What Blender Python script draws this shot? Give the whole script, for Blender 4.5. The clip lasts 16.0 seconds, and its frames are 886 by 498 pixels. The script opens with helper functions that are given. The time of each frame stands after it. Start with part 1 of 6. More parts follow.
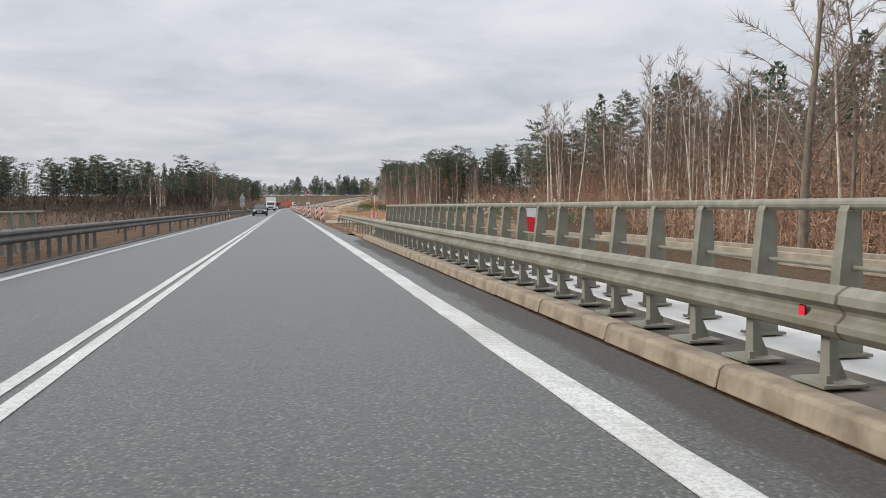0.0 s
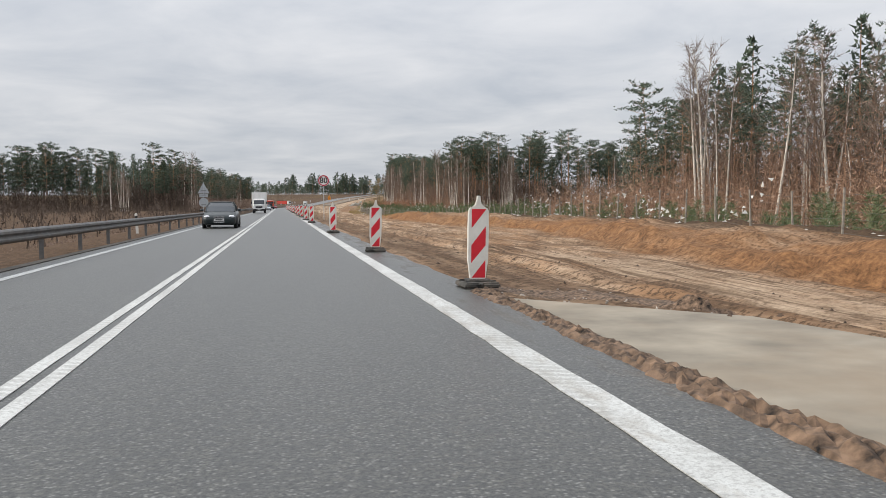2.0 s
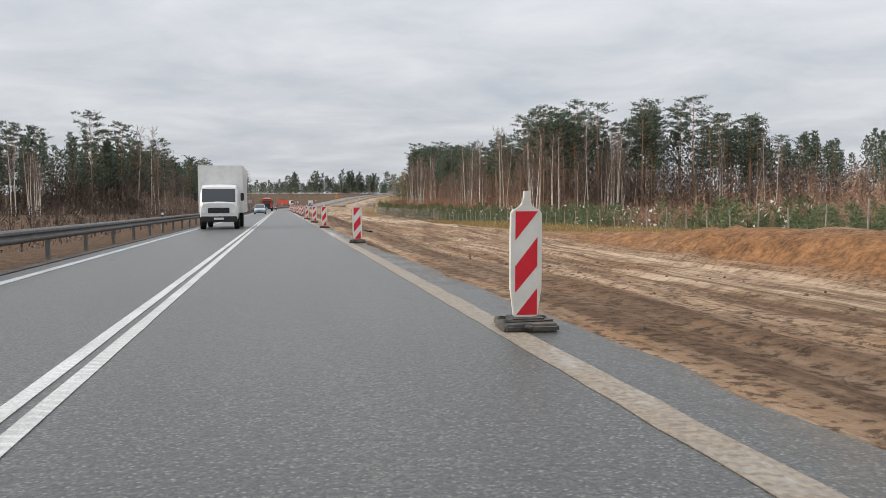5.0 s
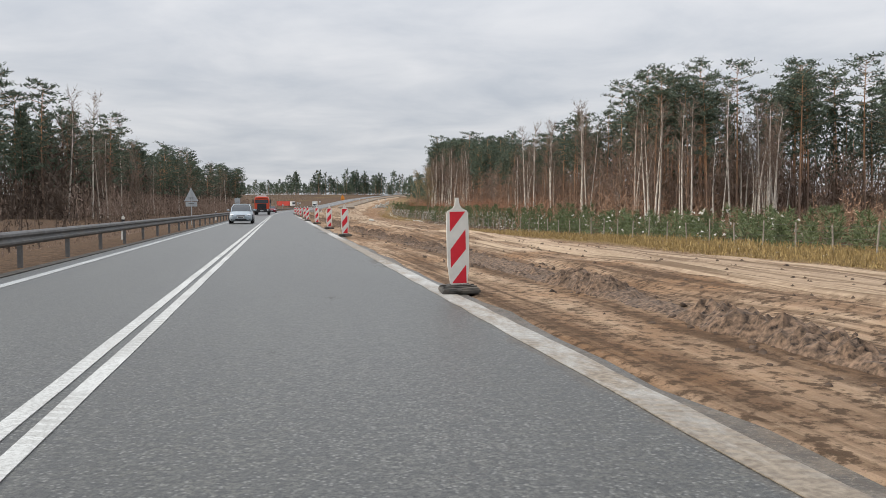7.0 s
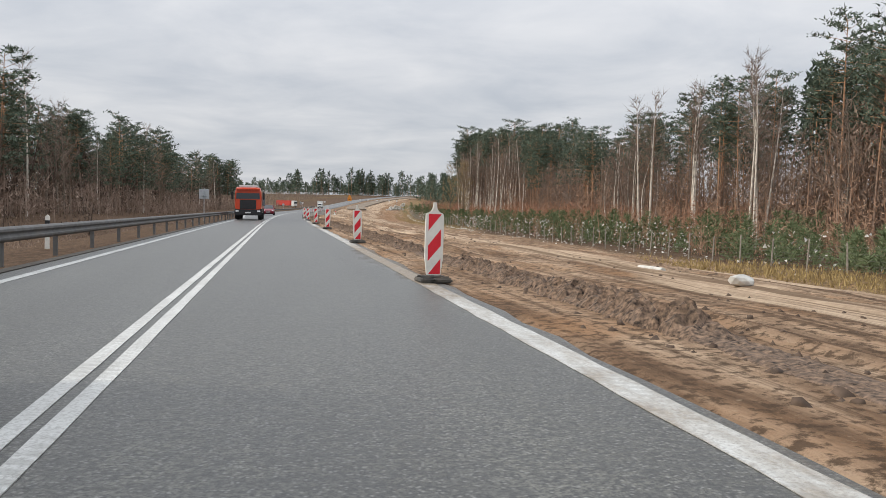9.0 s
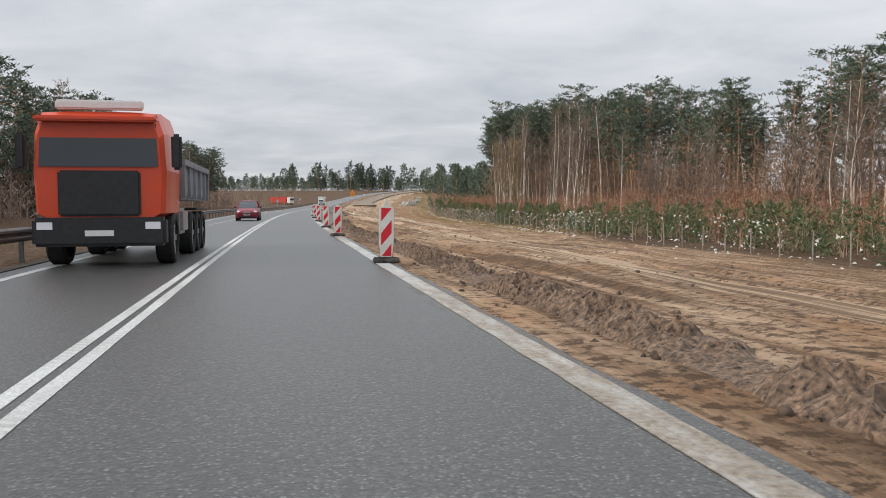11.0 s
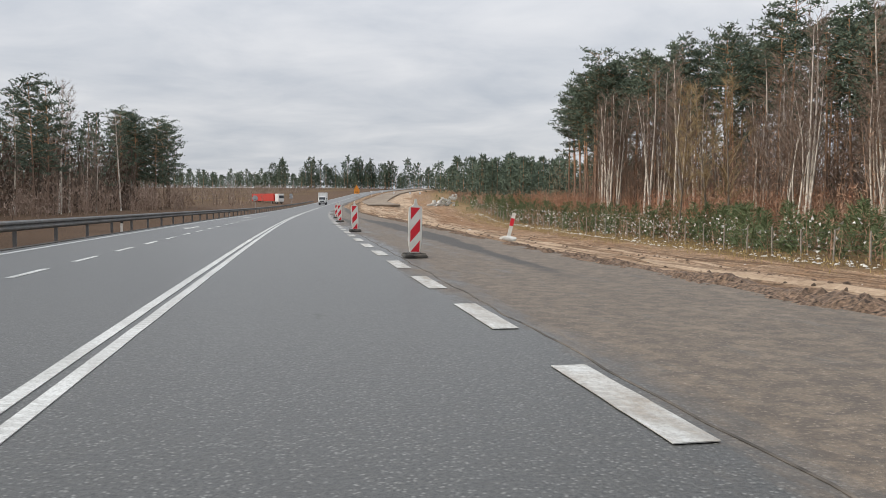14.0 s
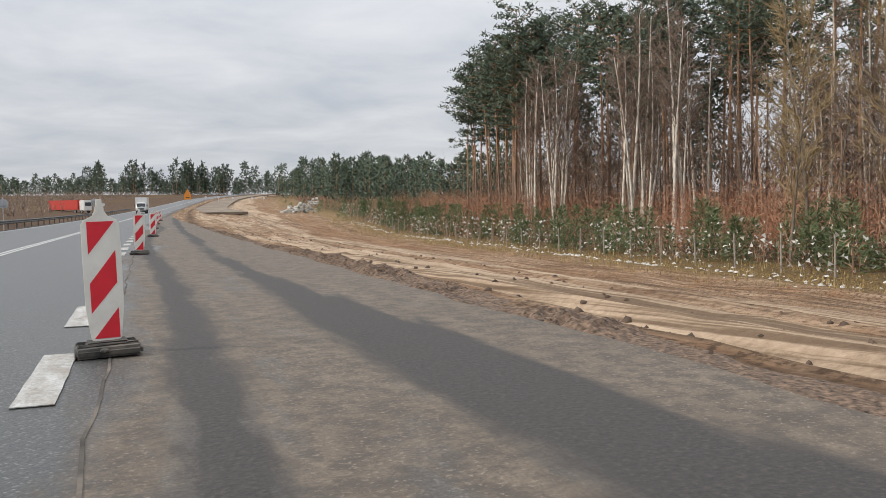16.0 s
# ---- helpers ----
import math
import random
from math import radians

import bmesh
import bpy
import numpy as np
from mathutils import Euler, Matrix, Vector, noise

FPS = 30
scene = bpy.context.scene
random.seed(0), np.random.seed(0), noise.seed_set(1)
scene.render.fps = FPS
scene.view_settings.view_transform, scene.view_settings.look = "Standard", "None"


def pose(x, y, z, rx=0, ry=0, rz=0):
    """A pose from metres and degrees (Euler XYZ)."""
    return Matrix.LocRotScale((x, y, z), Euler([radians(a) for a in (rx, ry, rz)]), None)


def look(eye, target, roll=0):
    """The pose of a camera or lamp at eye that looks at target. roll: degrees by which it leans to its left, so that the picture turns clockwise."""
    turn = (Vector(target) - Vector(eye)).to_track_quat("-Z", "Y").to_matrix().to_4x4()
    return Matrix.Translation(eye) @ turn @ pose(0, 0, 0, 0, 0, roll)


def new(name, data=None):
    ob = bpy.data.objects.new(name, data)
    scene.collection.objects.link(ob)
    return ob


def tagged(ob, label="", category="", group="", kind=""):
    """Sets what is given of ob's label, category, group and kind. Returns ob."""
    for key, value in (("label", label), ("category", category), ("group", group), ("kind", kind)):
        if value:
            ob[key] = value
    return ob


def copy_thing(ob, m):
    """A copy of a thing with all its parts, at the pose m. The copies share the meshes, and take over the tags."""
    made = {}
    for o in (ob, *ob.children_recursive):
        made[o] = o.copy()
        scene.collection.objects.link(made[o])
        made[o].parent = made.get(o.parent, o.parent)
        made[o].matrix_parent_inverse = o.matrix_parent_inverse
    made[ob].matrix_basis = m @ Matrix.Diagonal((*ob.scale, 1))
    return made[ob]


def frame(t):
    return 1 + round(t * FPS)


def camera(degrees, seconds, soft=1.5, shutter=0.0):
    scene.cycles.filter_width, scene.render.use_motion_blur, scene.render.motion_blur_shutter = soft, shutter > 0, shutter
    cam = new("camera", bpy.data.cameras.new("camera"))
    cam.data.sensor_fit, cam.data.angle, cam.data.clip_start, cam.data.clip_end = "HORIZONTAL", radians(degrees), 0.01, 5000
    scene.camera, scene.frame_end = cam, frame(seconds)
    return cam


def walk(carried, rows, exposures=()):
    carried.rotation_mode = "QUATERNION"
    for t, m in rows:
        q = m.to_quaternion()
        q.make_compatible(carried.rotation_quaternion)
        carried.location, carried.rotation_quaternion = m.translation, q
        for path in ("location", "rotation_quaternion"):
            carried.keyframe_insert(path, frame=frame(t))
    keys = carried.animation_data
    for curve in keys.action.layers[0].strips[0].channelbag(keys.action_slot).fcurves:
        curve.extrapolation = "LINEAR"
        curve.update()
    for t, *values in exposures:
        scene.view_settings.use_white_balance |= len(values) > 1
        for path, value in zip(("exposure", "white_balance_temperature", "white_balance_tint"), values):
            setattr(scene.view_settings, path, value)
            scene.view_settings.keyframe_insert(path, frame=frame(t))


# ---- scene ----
# x to the right, y along the road, z up; the road is straight to y = 328 and then bends to the right
cam = camera(57.0, 16.0, soft=0.85)
PATH = [
    (0, (-0.060, -0.064, 1.200), (1.828, 9.741, 0.670), -0.23),
    (0.5, (-0.113, 15.431, 1.200), (1.777, 25.236, 0.667), -0.29),
    (1, (-0.131, 31.406, 1.200), (1.789, 41.205, 0.666), -0.30),
    (1.5, (-0.135, 47.081, 1.200), (1.801, 56.879, 0.696), -0.24),
    (2, (-0.130, 62.317, 1.200), (1.820, 72.110, 0.658), -0.35),
    (2.5, (-0.097, 77.741, 1.200), (1.844, 87.535, 0.649), -0.55),
    (3, (-0.138, 93.145, 1.200), (1.786, 102.944, 0.672), -0.53),
    (3.5, (-0.197, 108.351, 1.200), (1.713, 118.153, 0.672), -0.30),
    (4, (-0.254, 123.498, 1.200), (1.685, 133.293, 0.658), -0.38),
    (6.5, (-0.362, 201.455, 1.200), (1.584, 211.250, 0.675), -0.42),
    (7, (-0.423, 217.058, 1.200), (1.523, 226.854, 0.685), -0.24),
    (7.5, (-0.470, 232.975, 1.200), (1.525, 242.761, 0.687), -0.27),
    (8, (-0.483, 248.166, 1.200), (1.550, 257.943, 0.686), -0.20),
    (8.5, (-0.500, 263.556, 1.200), (1.505, 273.340, 0.698), 0.35),
    (9, (-0.535, 278.559, 1.200), (1.425, 288.354, 0.725), 0.95),
    (11.5, (0.035, 356.443, 1.200), (2.046, 366.223, 0.649), -0.36),
    (12, (0.312, 372.736, 1.200), (2.319, 382.518, 0.661), -0.37),
    (12.5, (0.573, 388.792, 1.200), (2.605, 398.569, 0.670), -0.37),
    (13, (0.961, 404.321, 1.200), (3.016, 414.092, 0.634), -0.17),
    (13.5, (1.384, 419.437, 1.200), (3.441, 429.206, 0.625), 0.14),
    (14, (1.920, 433.990, 1.200), (4.045, 443.746, 0.656), 0.01),
    (14.5, (2.518, 448.057, 1.200), (4.851, 457.764, 0.617), 0.17),
    (15, (3.398, 460.726, 1.200), (6.054, 470.351, 0.642), 0.26),
    (15.5, (4.768, 472.394, 1.200), (8.127, 481.799, 0.694), -0.12),
    (16, (6.747, 482.290, 1.200), (10.752, 491.440, 0.710), -0.80),
]
walk(cam, [(t, look(eye, target, roll)) for t, eye, target, roll in PATH])

# ---- sky and sun: thin overcast, weak low sun from the left ----
SUN_EL, SUN_AZ = radians(28), radians(-98)
world = bpy.data.worlds.new("sky")
scene.world = world
world.use_nodes = True
wn, wl = world.node_tree.nodes, world.node_tree.links
wn.clear()


def wnode(kind, **values):
    n = wn.new(kind)
    for k, v in values.items():
        n.inputs[k].default_value = v
    return n


def wmath(op, a, b):
    n = wn.new("ShaderNodeMath")
    n.operation = op
    for i, v in enumerate((a, b)):
        if isinstance(v, (int, float)):
            n.inputs[i].default_value = v
        else:
            wl.new(v, n.inputs[i])
    return n.outputs[0]


out = wn.new("ShaderNodeOutputWorld")
back = wn.new("ShaderNodeBackground")
sky = wn.new("ShaderNodeTexSky")
sky.sky_type = "NISHITA"
sky.sun_disc = False
sky.sun_elevation, sky.sun_rotation = SUN_EL, SUN_AZ
coord = wn.new("ShaderNodeTexCoord")
sep = wn.new("ShaderNodeSeparateXYZ")
wl.new(coord.outputs["Generated"], sep.inputs[0])
up = wmath("MAXIMUM", sep.outputs[2], 0.0)
# clouds: layers that flatten towards the horizon
flat = wn.new("ShaderNodeVectorMath")
flat.operation = "DIVIDE"
depth = wmath("ADD", up, 0.12)
comb = wn.new("ShaderNodeCombineXYZ")
for i in range(3):
    wl.new(depth, comb.inputs[i])
wl.new(coord.outputs["Generated"], flat.inputs[0])
wl.new(comb.outputs[0], flat.inputs[1])
cloud = wnode("ShaderNodeTexNoise", Scale=1.5, Detail=6.0, Roughness=0.55, Distortion=0.3)
wl.new(flat.outputs[0], cloud.inputs["Vector"])
ramp = wn.new("ShaderNodeValToRGB")
ramp.color_ramp.elements[0].position, ramp.color_ramp.elements[0].color = 0.30, (0.555, 0.59, 0.65, 1)
ramp.color_ramp.elements[1].position, ramp.color_ramp.elements[1].color = 0.68, (0.77, 0.78, 0.81, 1)
wl.new(cloud.outputs[0], ramp.inputs[0])
# an overcast sky is about three times as bright overhead as at the horizon
lift = wmath("ADD", wmath("MULTIPLY", wmath("POWER", up, 1.6), 1.9), 0.90)
lifted = wn.new("ShaderNodeVectorMath")
lifted.operation = "SCALE"
wl.new(ramp.outputs[0], lifted.inputs[0])
wl.new(lift, lifted.inputs["Scale"])
dim = wn.new("ShaderNodeVectorMath")
dim.operation = "SCALE"
dim.inputs["Scale"].default_value = 0.10
wl.new(sky.outputs[0], dim.inputs[0])
mix = wn.new("ShaderNodeMix")
mix.data_type = "RGBA"
mix.inputs["Factor"].default_value = 0.93
wl.new(dim.outputs[0], mix.inputs["A"])
wl.new(lifted.outputs[0], mix.inputs["B"])
wl.new(mix.outputs["Result"], back.inputs["Color"])
back.inputs["Strength"].default_value = 1.0
wl.new(back.outputs[0], out.inputs[0])

sun_data = bpy.data.lights.new("sun", "SUN")
sun_data.energy, sun_data.angle, sun_data.color = 2.6, radians(9), (1.0, 0.93, 0.82)
sun = new("sun", sun_data)
sun.matrix_world = look((-math.cos(SUN_EL) * 50, 6, math.sin(SUN_EL) * 50), (0, 0, 0))


# ---- materials ----
class Mat:
    """A small writer of node materials."""

    def __init__(self, name, rough=0.7, metal=0.0, spec=0.4):
        self.m = bpy.data.materials.new(name)
        self.m.use_nodes = True
        self.n, self.l = self.m.node_tree.nodes, self.m.node_tree.links
        self.b = self.n["Principled BSDF"]
        self.b.inputs["Roughness"].default_value = rough
        self.b.inputs["Metallic"].default_value = metal
        self.b.inputs["Specular IOR Level"].default_value = spec

    def put(self, socket, v):
        if isinstance(v, tuple):
            socket.default_value = (*v, 1) if len(v) == 3 and socket.type == "RGBA" else v
        elif isinstance(v, (int, float)):
            socket.default_value = v
        else:
            self.l.new(v, socket)

    def coords(self, scale=(1, 1, 1), local=False):
        if local:
            src = self.n.new("ShaderNodeTexCoord").outputs["Object"]
        else:
            src = self.n.new("ShaderNodeNewGeometry").outputs["Position"]
        mp = self.n.new("ShaderNodeMapping")
        mp.inputs["Scale"].default_value = scale
        self.l.new(src, mp.inputs[0])
        return mp.outputs[0]

    def noise(self, vec, scale, detail=3.0, rough=0.55):
        t = self.n.new("ShaderNodeTexNoise")
        t.inputs["Scale"].default_value, t.inputs["Detail"].default_value, t.inputs["Roughness"].default_value = scale, detail, rough
        self.l.new(vec, t.inputs["Vector"])
        return t.outputs[0]

    def voronoi(self, vec, scale):
        t = self.n.new("ShaderNodeTexVoronoi")
        t.inputs["Scale"].default_value = scale
        self.l.new(vec, t.inputs["Vector"])
        return t.outputs["Distance"]

    def ramp(self, fac, stops):
        r = self.n.new("ShaderNodeValToRGB")
        e = r.color_ramp.elements
        while len(e) < len(stops):
            e.new(0.5)
        for el, (p, c) in zip(e, stops):
            el.position, el.color = p, ((*c, 1) if isinstance(c, tuple) else (c, c, c, 1))
        self.l.new(fac, r.inputs[0])
        return r.outputs[0]

    def mix(self, fac, a, b, mode="MIX"):
        m = self.n.new("ShaderNodeMix")
        m.data_type, m.blend_type = "RGBA", mode
        self.put(m.inputs["Factor"], fac)
        self.put(m.inputs["A"], a)
        self.put(m.inputs["B"], b)
        return m.outputs["Result"]

    def math(self, op, a, b=0.0):
        m = self.n.new("ShaderNodeMath")
        m.operation = op
        self.put(m.inputs[0], a)
        self.put(m.inputs[1], b)
        return m.outputs[0]

    def attr(self, name):
        a = self.n.new("ShaderNodeAttribute")
        a.attribute_name = name
        return a.outputs["Fac"]

    def patchy(self, name, noise, amount=0.9, low=0.2, high=0.8):
        """An attribute whose edges break up into patches."""
        shift = self.math("MULTIPLY", self.math("SUBTRACT", noise, 0.5), amount)
        return self.ramp(self.math("ADD", self.attr(name), shift), [(low, 0.0), (high, 1.0)])

    def random(self):
        return self.n.new("ShaderNodeObjectInfo").outputs["Random"]

    def island(self):
        return self.n.new("ShaderNodeNewGeometry").outputs["Random Per Island"]

    def bump(self, height, strength=0.3, distance=0.02):
        b = self.n.new("ShaderNodeBump")
        b.inputs["Strength"].default_value, b.inputs["Distance"].default_value = strength, distance
        self.l.new(height, b.inputs["Height"])
        self.l.new(b.outputs[0], self.b.inputs["Normal"])

    def color(self, v):
        self.put(self.b.inputs["Base Color"], v)
        return self

    def rough(self, v):
        self.put(self.b.inputs["Roughness"], v)
        return self


def plain(name, c, rough=0.6, metal=0.0, grain=0.18, scale=9.0, spec=0.4, dirt=None):
    """A paint, plastic or metal with fine uneven tone and, where given, dirt in blotches."""
    m = Mat(name, rough, metal, spec)
    v = m.coords(local=True)
    n = m.noise(v, scale, 5)
    c2 = tuple(max(0.0, x * (1 - 2 * grain)) for x in c)
    col = m.mix(m.ramp(n, [(0.3, 0.0), (0.7, 1.0)]), c2, tuple(min(1, x * (1 + grain * 0.5)) for x in c))
    if dirt:
        col = m.mix(m.ramp(m.noise(v, scale * 0.35, 6, 0.65), [(0.46, 0.0), (0.72, 0.75)]), col, dirt)
    m.color(col)
    m.bump(n, 0.12, 0.01)
    return m.m


def asphalt_material():
    m = Mat("asphalt", 0.40, 0, 0.70)
    v = m.coords()
    fine = m.noise(v, 40, 4, 0.75)
    speck = m.noise(v, 15, 4, 0.7)
    grit = m.voronoi(v, 28)
    blot = m.noise(v, 4.5, 5, 0.65)
    mid = m.noise(m.coords((1.0, 0.14, 1)), 1.1, 4)
    wide = m.noise(m.coords((1.0, 0.05, 1)), 0.7, 3)
    c = m.ramp(mid, [(0.3, (0.090, 0.089, 0.073)), (0.7, (0.148, 0.147, 0.121))])
    c = m.mix(m.ramp(wide, [(0.45, 0.0), (0.75, 0.4)]), c, (0.17, 0.172, 0.162))
    c = m.mix(m.ramp(speck, [(0.42, 0.9), (0.54, 0.0)]), c, (0.030, 0.030, 0.028))
    c = m.mix(m.attr("newer"), c, (0.050, 0.050, 0.046))
    c = m.mix(m.ramp(blot, [(0.42, 0.45), (0.56, 0.0)]), c, (0.054, 0.056, 0.054))
    c = m.mix(m.ramp(fine, [(0.42, 0.95), (0.55, 0.0)]), c, (0.02, 0.021, 0.02))
    c = m.mix(m.ramp(grit, [(0.12, 0.6), (0.34, 0.0)]), c, (0.25, 0.25, 0.232))
    tan = m.ramp(m.noise(m.coords((1, 0.3, 1)), 2.4, 6, 0.65), [(0.3, (0.094, 0.070, 0.048)), (0.7, (0.192, 0.146, 0.102))])
    tan = m.mix(m.ramp(blot, [(0.42, 0.8), (0.58, 0.0)]), tan, (0.058, 0.045, 0.034))
    tan = m.mix(m.ramp(fine, [(0.40, 0.5), (0.56, 0.0)]), tan, (0.07, 0.055, 0.042))
    film = m.noise(m.coords((1, 0.22, 1)), 2.6, 7, 0.68)
    crumb = m.noise(v, 26, 4, 0.75)
    tan = m.mix(m.ramp(crumb, [(0.56, 0.0), (0.66, 0.7)]), tan, (0.31, 0.255, 0.195))
    tan = m.mix(m.ramp(crumb, [(0.34, 0.75), (0.43, 0.0)]), tan, (0.06, 0.047, 0.036))
    dusty = m.patchy("dust", film, 1.5, 0.30, 0.85)
    c = m.mix(dusty, c, tan)
    muddy = m.patchy("mud", m.mix(0.45, film, crumb), 2.6, 0.26, 0.60)
    m.rough(m.math("ADD", 0.40, m.math("MULTIPLY", m.math("MAXIMUM", dusty, muddy), 0.45)))
    c = m.mix(muddy, c, m.ramp(crumb, [(0.35, (0.018, 0.016, 0.014)), (0.53, (0.036, 0.031, 0.027)), (0.70, (0.075, 0.062, 0.051))]))
    m.color(c)
    m.bump(m.mix(0.5, fine, grit), 0.6, 0.013)
    return m.m


def paint_line_material():
    m = Mat("road_paint", 0.6, 0, 0.4)
    v = m.coords()
    n = m.noise(v, 42, 5, 0.7)
    c = m.mix(m.ramp(m.noise(m.coords((1, 0.25, 1)), 3.0, 5), [(0.3, 0.0), (0.75, 1.0)]), (0.60, 0.61, 0.59), (0.44, 0.44, 0.42))
    c = m.mix(m.ramp(n, [(0.46, 0.0), (0.62, 0.7)]), c, (0.27, 0.265, 0.25))
    c = m.mix(m.patchy("dust", m.noise(m.coords((1, 0.3, 1)), 5.0, 7, 0.7), 1.3, 0.25, 0.7), c, m.ramp(m.noise(v, 20, 4), [(0.35, (0.15, 0.118, 0.086)), (0.65, (0.29, 0.24, 0.18))]))
    xyz = m.n.new("ShaderNodeSeparateXYZ")
    m.l.new(v, xyz.inputs[0])
    wave = m.math("SINE", m.math("MULTIPLY", m.math("ADD", xyz.outputs[1], m.math("MULTIPLY", xyz.outputs[0], 0.4)), 46.0))
    ribs = m.math("MULTIPLY", m.ramp(wave, [(0.0, 1.0), (0.7, 0.0)]), m.ramp(m.noise(m.coords((1, 0.4, 1)), 1.6, 3), [(0.42, 0.0), (0.60, 0.42)]))
    c = m.mix(ribs, c, (0.25, 0.245, 0.225))
    m.color(c)
    m.bump(n, 0.4, 0.01)
    return m.m


def ground_material():
    m = Mat("earth", 0.95, 0, 0.12)
    v = m.coords()
    n1 = m.noise(m.coords((1.0, 0.10, 1.0)), 1.5, 7, 0.66)
    n2, n3, n4 = m.noise(v, 0.35, 4), m.noise(v, 6.0, 7, 0.7), m.noise(v, 1.4, 6, 0.7)
    streak = m.noise(m.coords((2.4, 0.045, 1.0)), 1.2, 6, 0.62)
    thin = m.noise(m.coords((5.5, 0.12, 1.0)), 1.2, 5, 0.6)
    # worked soil: pale sand, orange sand and dark topsoil in streaks along the road
    soil = m.ramp(n1, [(0.30, (0.095, 0.063, 0.042)), (0.42, (0.19, 0.128, 0.085)), (0.52, (0.34, 0.25, 0.178)), (0.64, (0.50, 0.395, 0.295))])
    soil = m.mix(m.ramp(n2, [(0.48, 0.0), (0.66, 0.6)]), soil, (0.34, 0.205, 0.115))
    soil = m.mix(m.ramp(streak, [(0.54, 0.0), (0.63, 0.8)]), soil, (0.105, 0.071, 0.048))
    soil = m.mix(m.ramp(thin, [(0.57, 0.0), (0.66, 0.7)]), soil, (0.12, 0.082, 0.056))
    soil = m.mix(m.ramp(n4, [(0.36, 0.6), (0.46, 0.0)]), soil, (0.13, 0.09, 0.062))
    soil = m.mix(m.ramp(n3, [(0.42, 0.85), (0.50, 0.0)]), soil, (0.075, 0.052, 0.036))
    soil = m.mix(m.ramp(n3, [(0.60, 0.0), (0.72, 0.55)]), soil, (0.43, 0.35, 0.26))
    wood = m.ramp(n3, [(0.35, (0.045, 0.032, 0.023)), (0.55, (0.095, 0.064, 0.042)), (0.72, (0.15, 0.112, 0.072))])
    grass = m.ramp(n3, [(0.34, (0.045, 0.036, 0.02)), (0.50, (0.17, 0.122, 0.052)), (0.66, (0.38, 0.27, 0.105))])
    c = m.mix(m.attr("dirt"), wood, soil)
    c = m.mix(m.attr("grass"), c, grass)
    orange = m.ramp(m.mix(0.5, n3, n4), [(0.36, (0.075, 0.042, 0.024)), (0.47, (0.175, 0.096, 0.05)), (0.64, (0.36, 0.20, 0.10))])
    c = m.mix(m.attr("orange"), c, orange)
    sand = m.ramp(m.mix(0.5, n3, n1), [(0.34, (0.20, 0.148, 0.105)), (0.44, (0.37, 0.29, 0.215)), (0.60, (0.53, 0.435, 0.335))])
    sand = m.mix(m.ramp(thin, [(0.52, 0.0), (0.62, 0.75)]), sand, (0.16, 0.112, 0.075))
    sand = m.mix(m.ramp(streak, [(0.52, 0.0), (0.60, 0.8)]), sand, (0.13, 0.09, 0.06))
    c = m.mix(m.patchy("pale", n4, 1.0, 0.25, 0.6), c, sand)
    c = m.mix(m.attr("dark"), c, m.ramp(n3, [(0.36, (0.042, 0.030, 0.022)), (0.62, (0.15, 0.102, 0.07))]))
    c = m.mix(1.0, c, (1.02, 0.945, 0.865), "MULTIPLY")
    m.color(c)
    m.bump(m.mix(0.4, n3, n4), 1.0, 0.16)
    return m.m


def leaf_material(name, a, b, c):
    m = Mat(name, 0.8, 0, 0.08)
    m.color(m.ramp(m.math("ADD", m.math("MULTIPLY", m.island(), 0.75), m.math("MULTIPLY", m.random(), 0.25)), [(0.0, a), (0.5, b), (1.0, c)]))
    return m.m


def bark_material(name, low, high, marks=None, from_z=7.0, to_z=12.0):
    """Bark that changes from the foot of the trunk upwards."""
    m = Mat(name, 0.9, 0, 0.2)
    v = m.coords((1, 1, 0.35), local=True)
    n = m.noise(v, 4.0, 5, 0.65)
    z = m.n.new("ShaderNodeSeparateXYZ")
    m.l.new(m.n.new("ShaderNodeTexCoord").outputs["Object"], z.inputs[0])
    t = m.math("DIVIDE", m.math("SUBTRACT", z.outputs[2], from_z), to_z - from_z)
    c = m.mix(m.ramp(t, [(0.0, 0.0), (1.0, 1.0)]), low, high)
    c = m.mix(m.ramp(n, [(0.35, 0.65), (0.6, 0.0)]), c, marks or tuple(x * 0.35 for x in low))
    m.color(c)
    return m.m


ASPHALT, LINE, EARTH = asphalt_material(), paint_line_material(), ground_material()
CONCRETE = plain("concrete", (0.29, 0.24, 0.178), 0.92, grain=0.25, scale=4.0, dirt=(0.16, 0.115, 0.08))
PALE = plain("pale_concrete", (0.30, 0.262, 0.205), 0.95, grain=0.2, scale=1.2, dirt=(0.25, 0.19, 0.13))
CLEAN = plain("new_concrete", (0.62, 0.61, 0.58), 0.9, grain=0.15, scale=0.7, dirt=(0.30, 0.25, 0.19))
STEEL = plain("galvanised_steel", (0.235, 0.232, 0.19), 0.7, 0.15, grain=0.16, scale=5.0, dirt=(0.135, 0.115, 0.08))
OLD_STEEL = plain("weathered_steel", (0.15, 0.148, 0.145), 0.65, 0.2, grain=0.2, scale=4.0, dirt=(0.14, 0.12, 0.1))
WHITE = plain("white_plastic", (0.74, 0.72, 0.66), 0.5, grain=0.06, scale=5.0, dirt=(0.5, 0.45, 0.37))
RED = plain("red_sheeting", (0.66, 0.02, 0.035), 0.45, grain=0.08, scale=6.0)
RUBBER = plain("dirty_rubber", (0.075, 0.072, 0.066), 0.85, grain=0.3, scale=8.0, dirt=(0.17, 0.14, 0.11))
GREY_BACK = plain("grey_sign_back", (0.43, 0.46, 0.48), 0.5, 0.2, grain=0.06, scale=3.0)
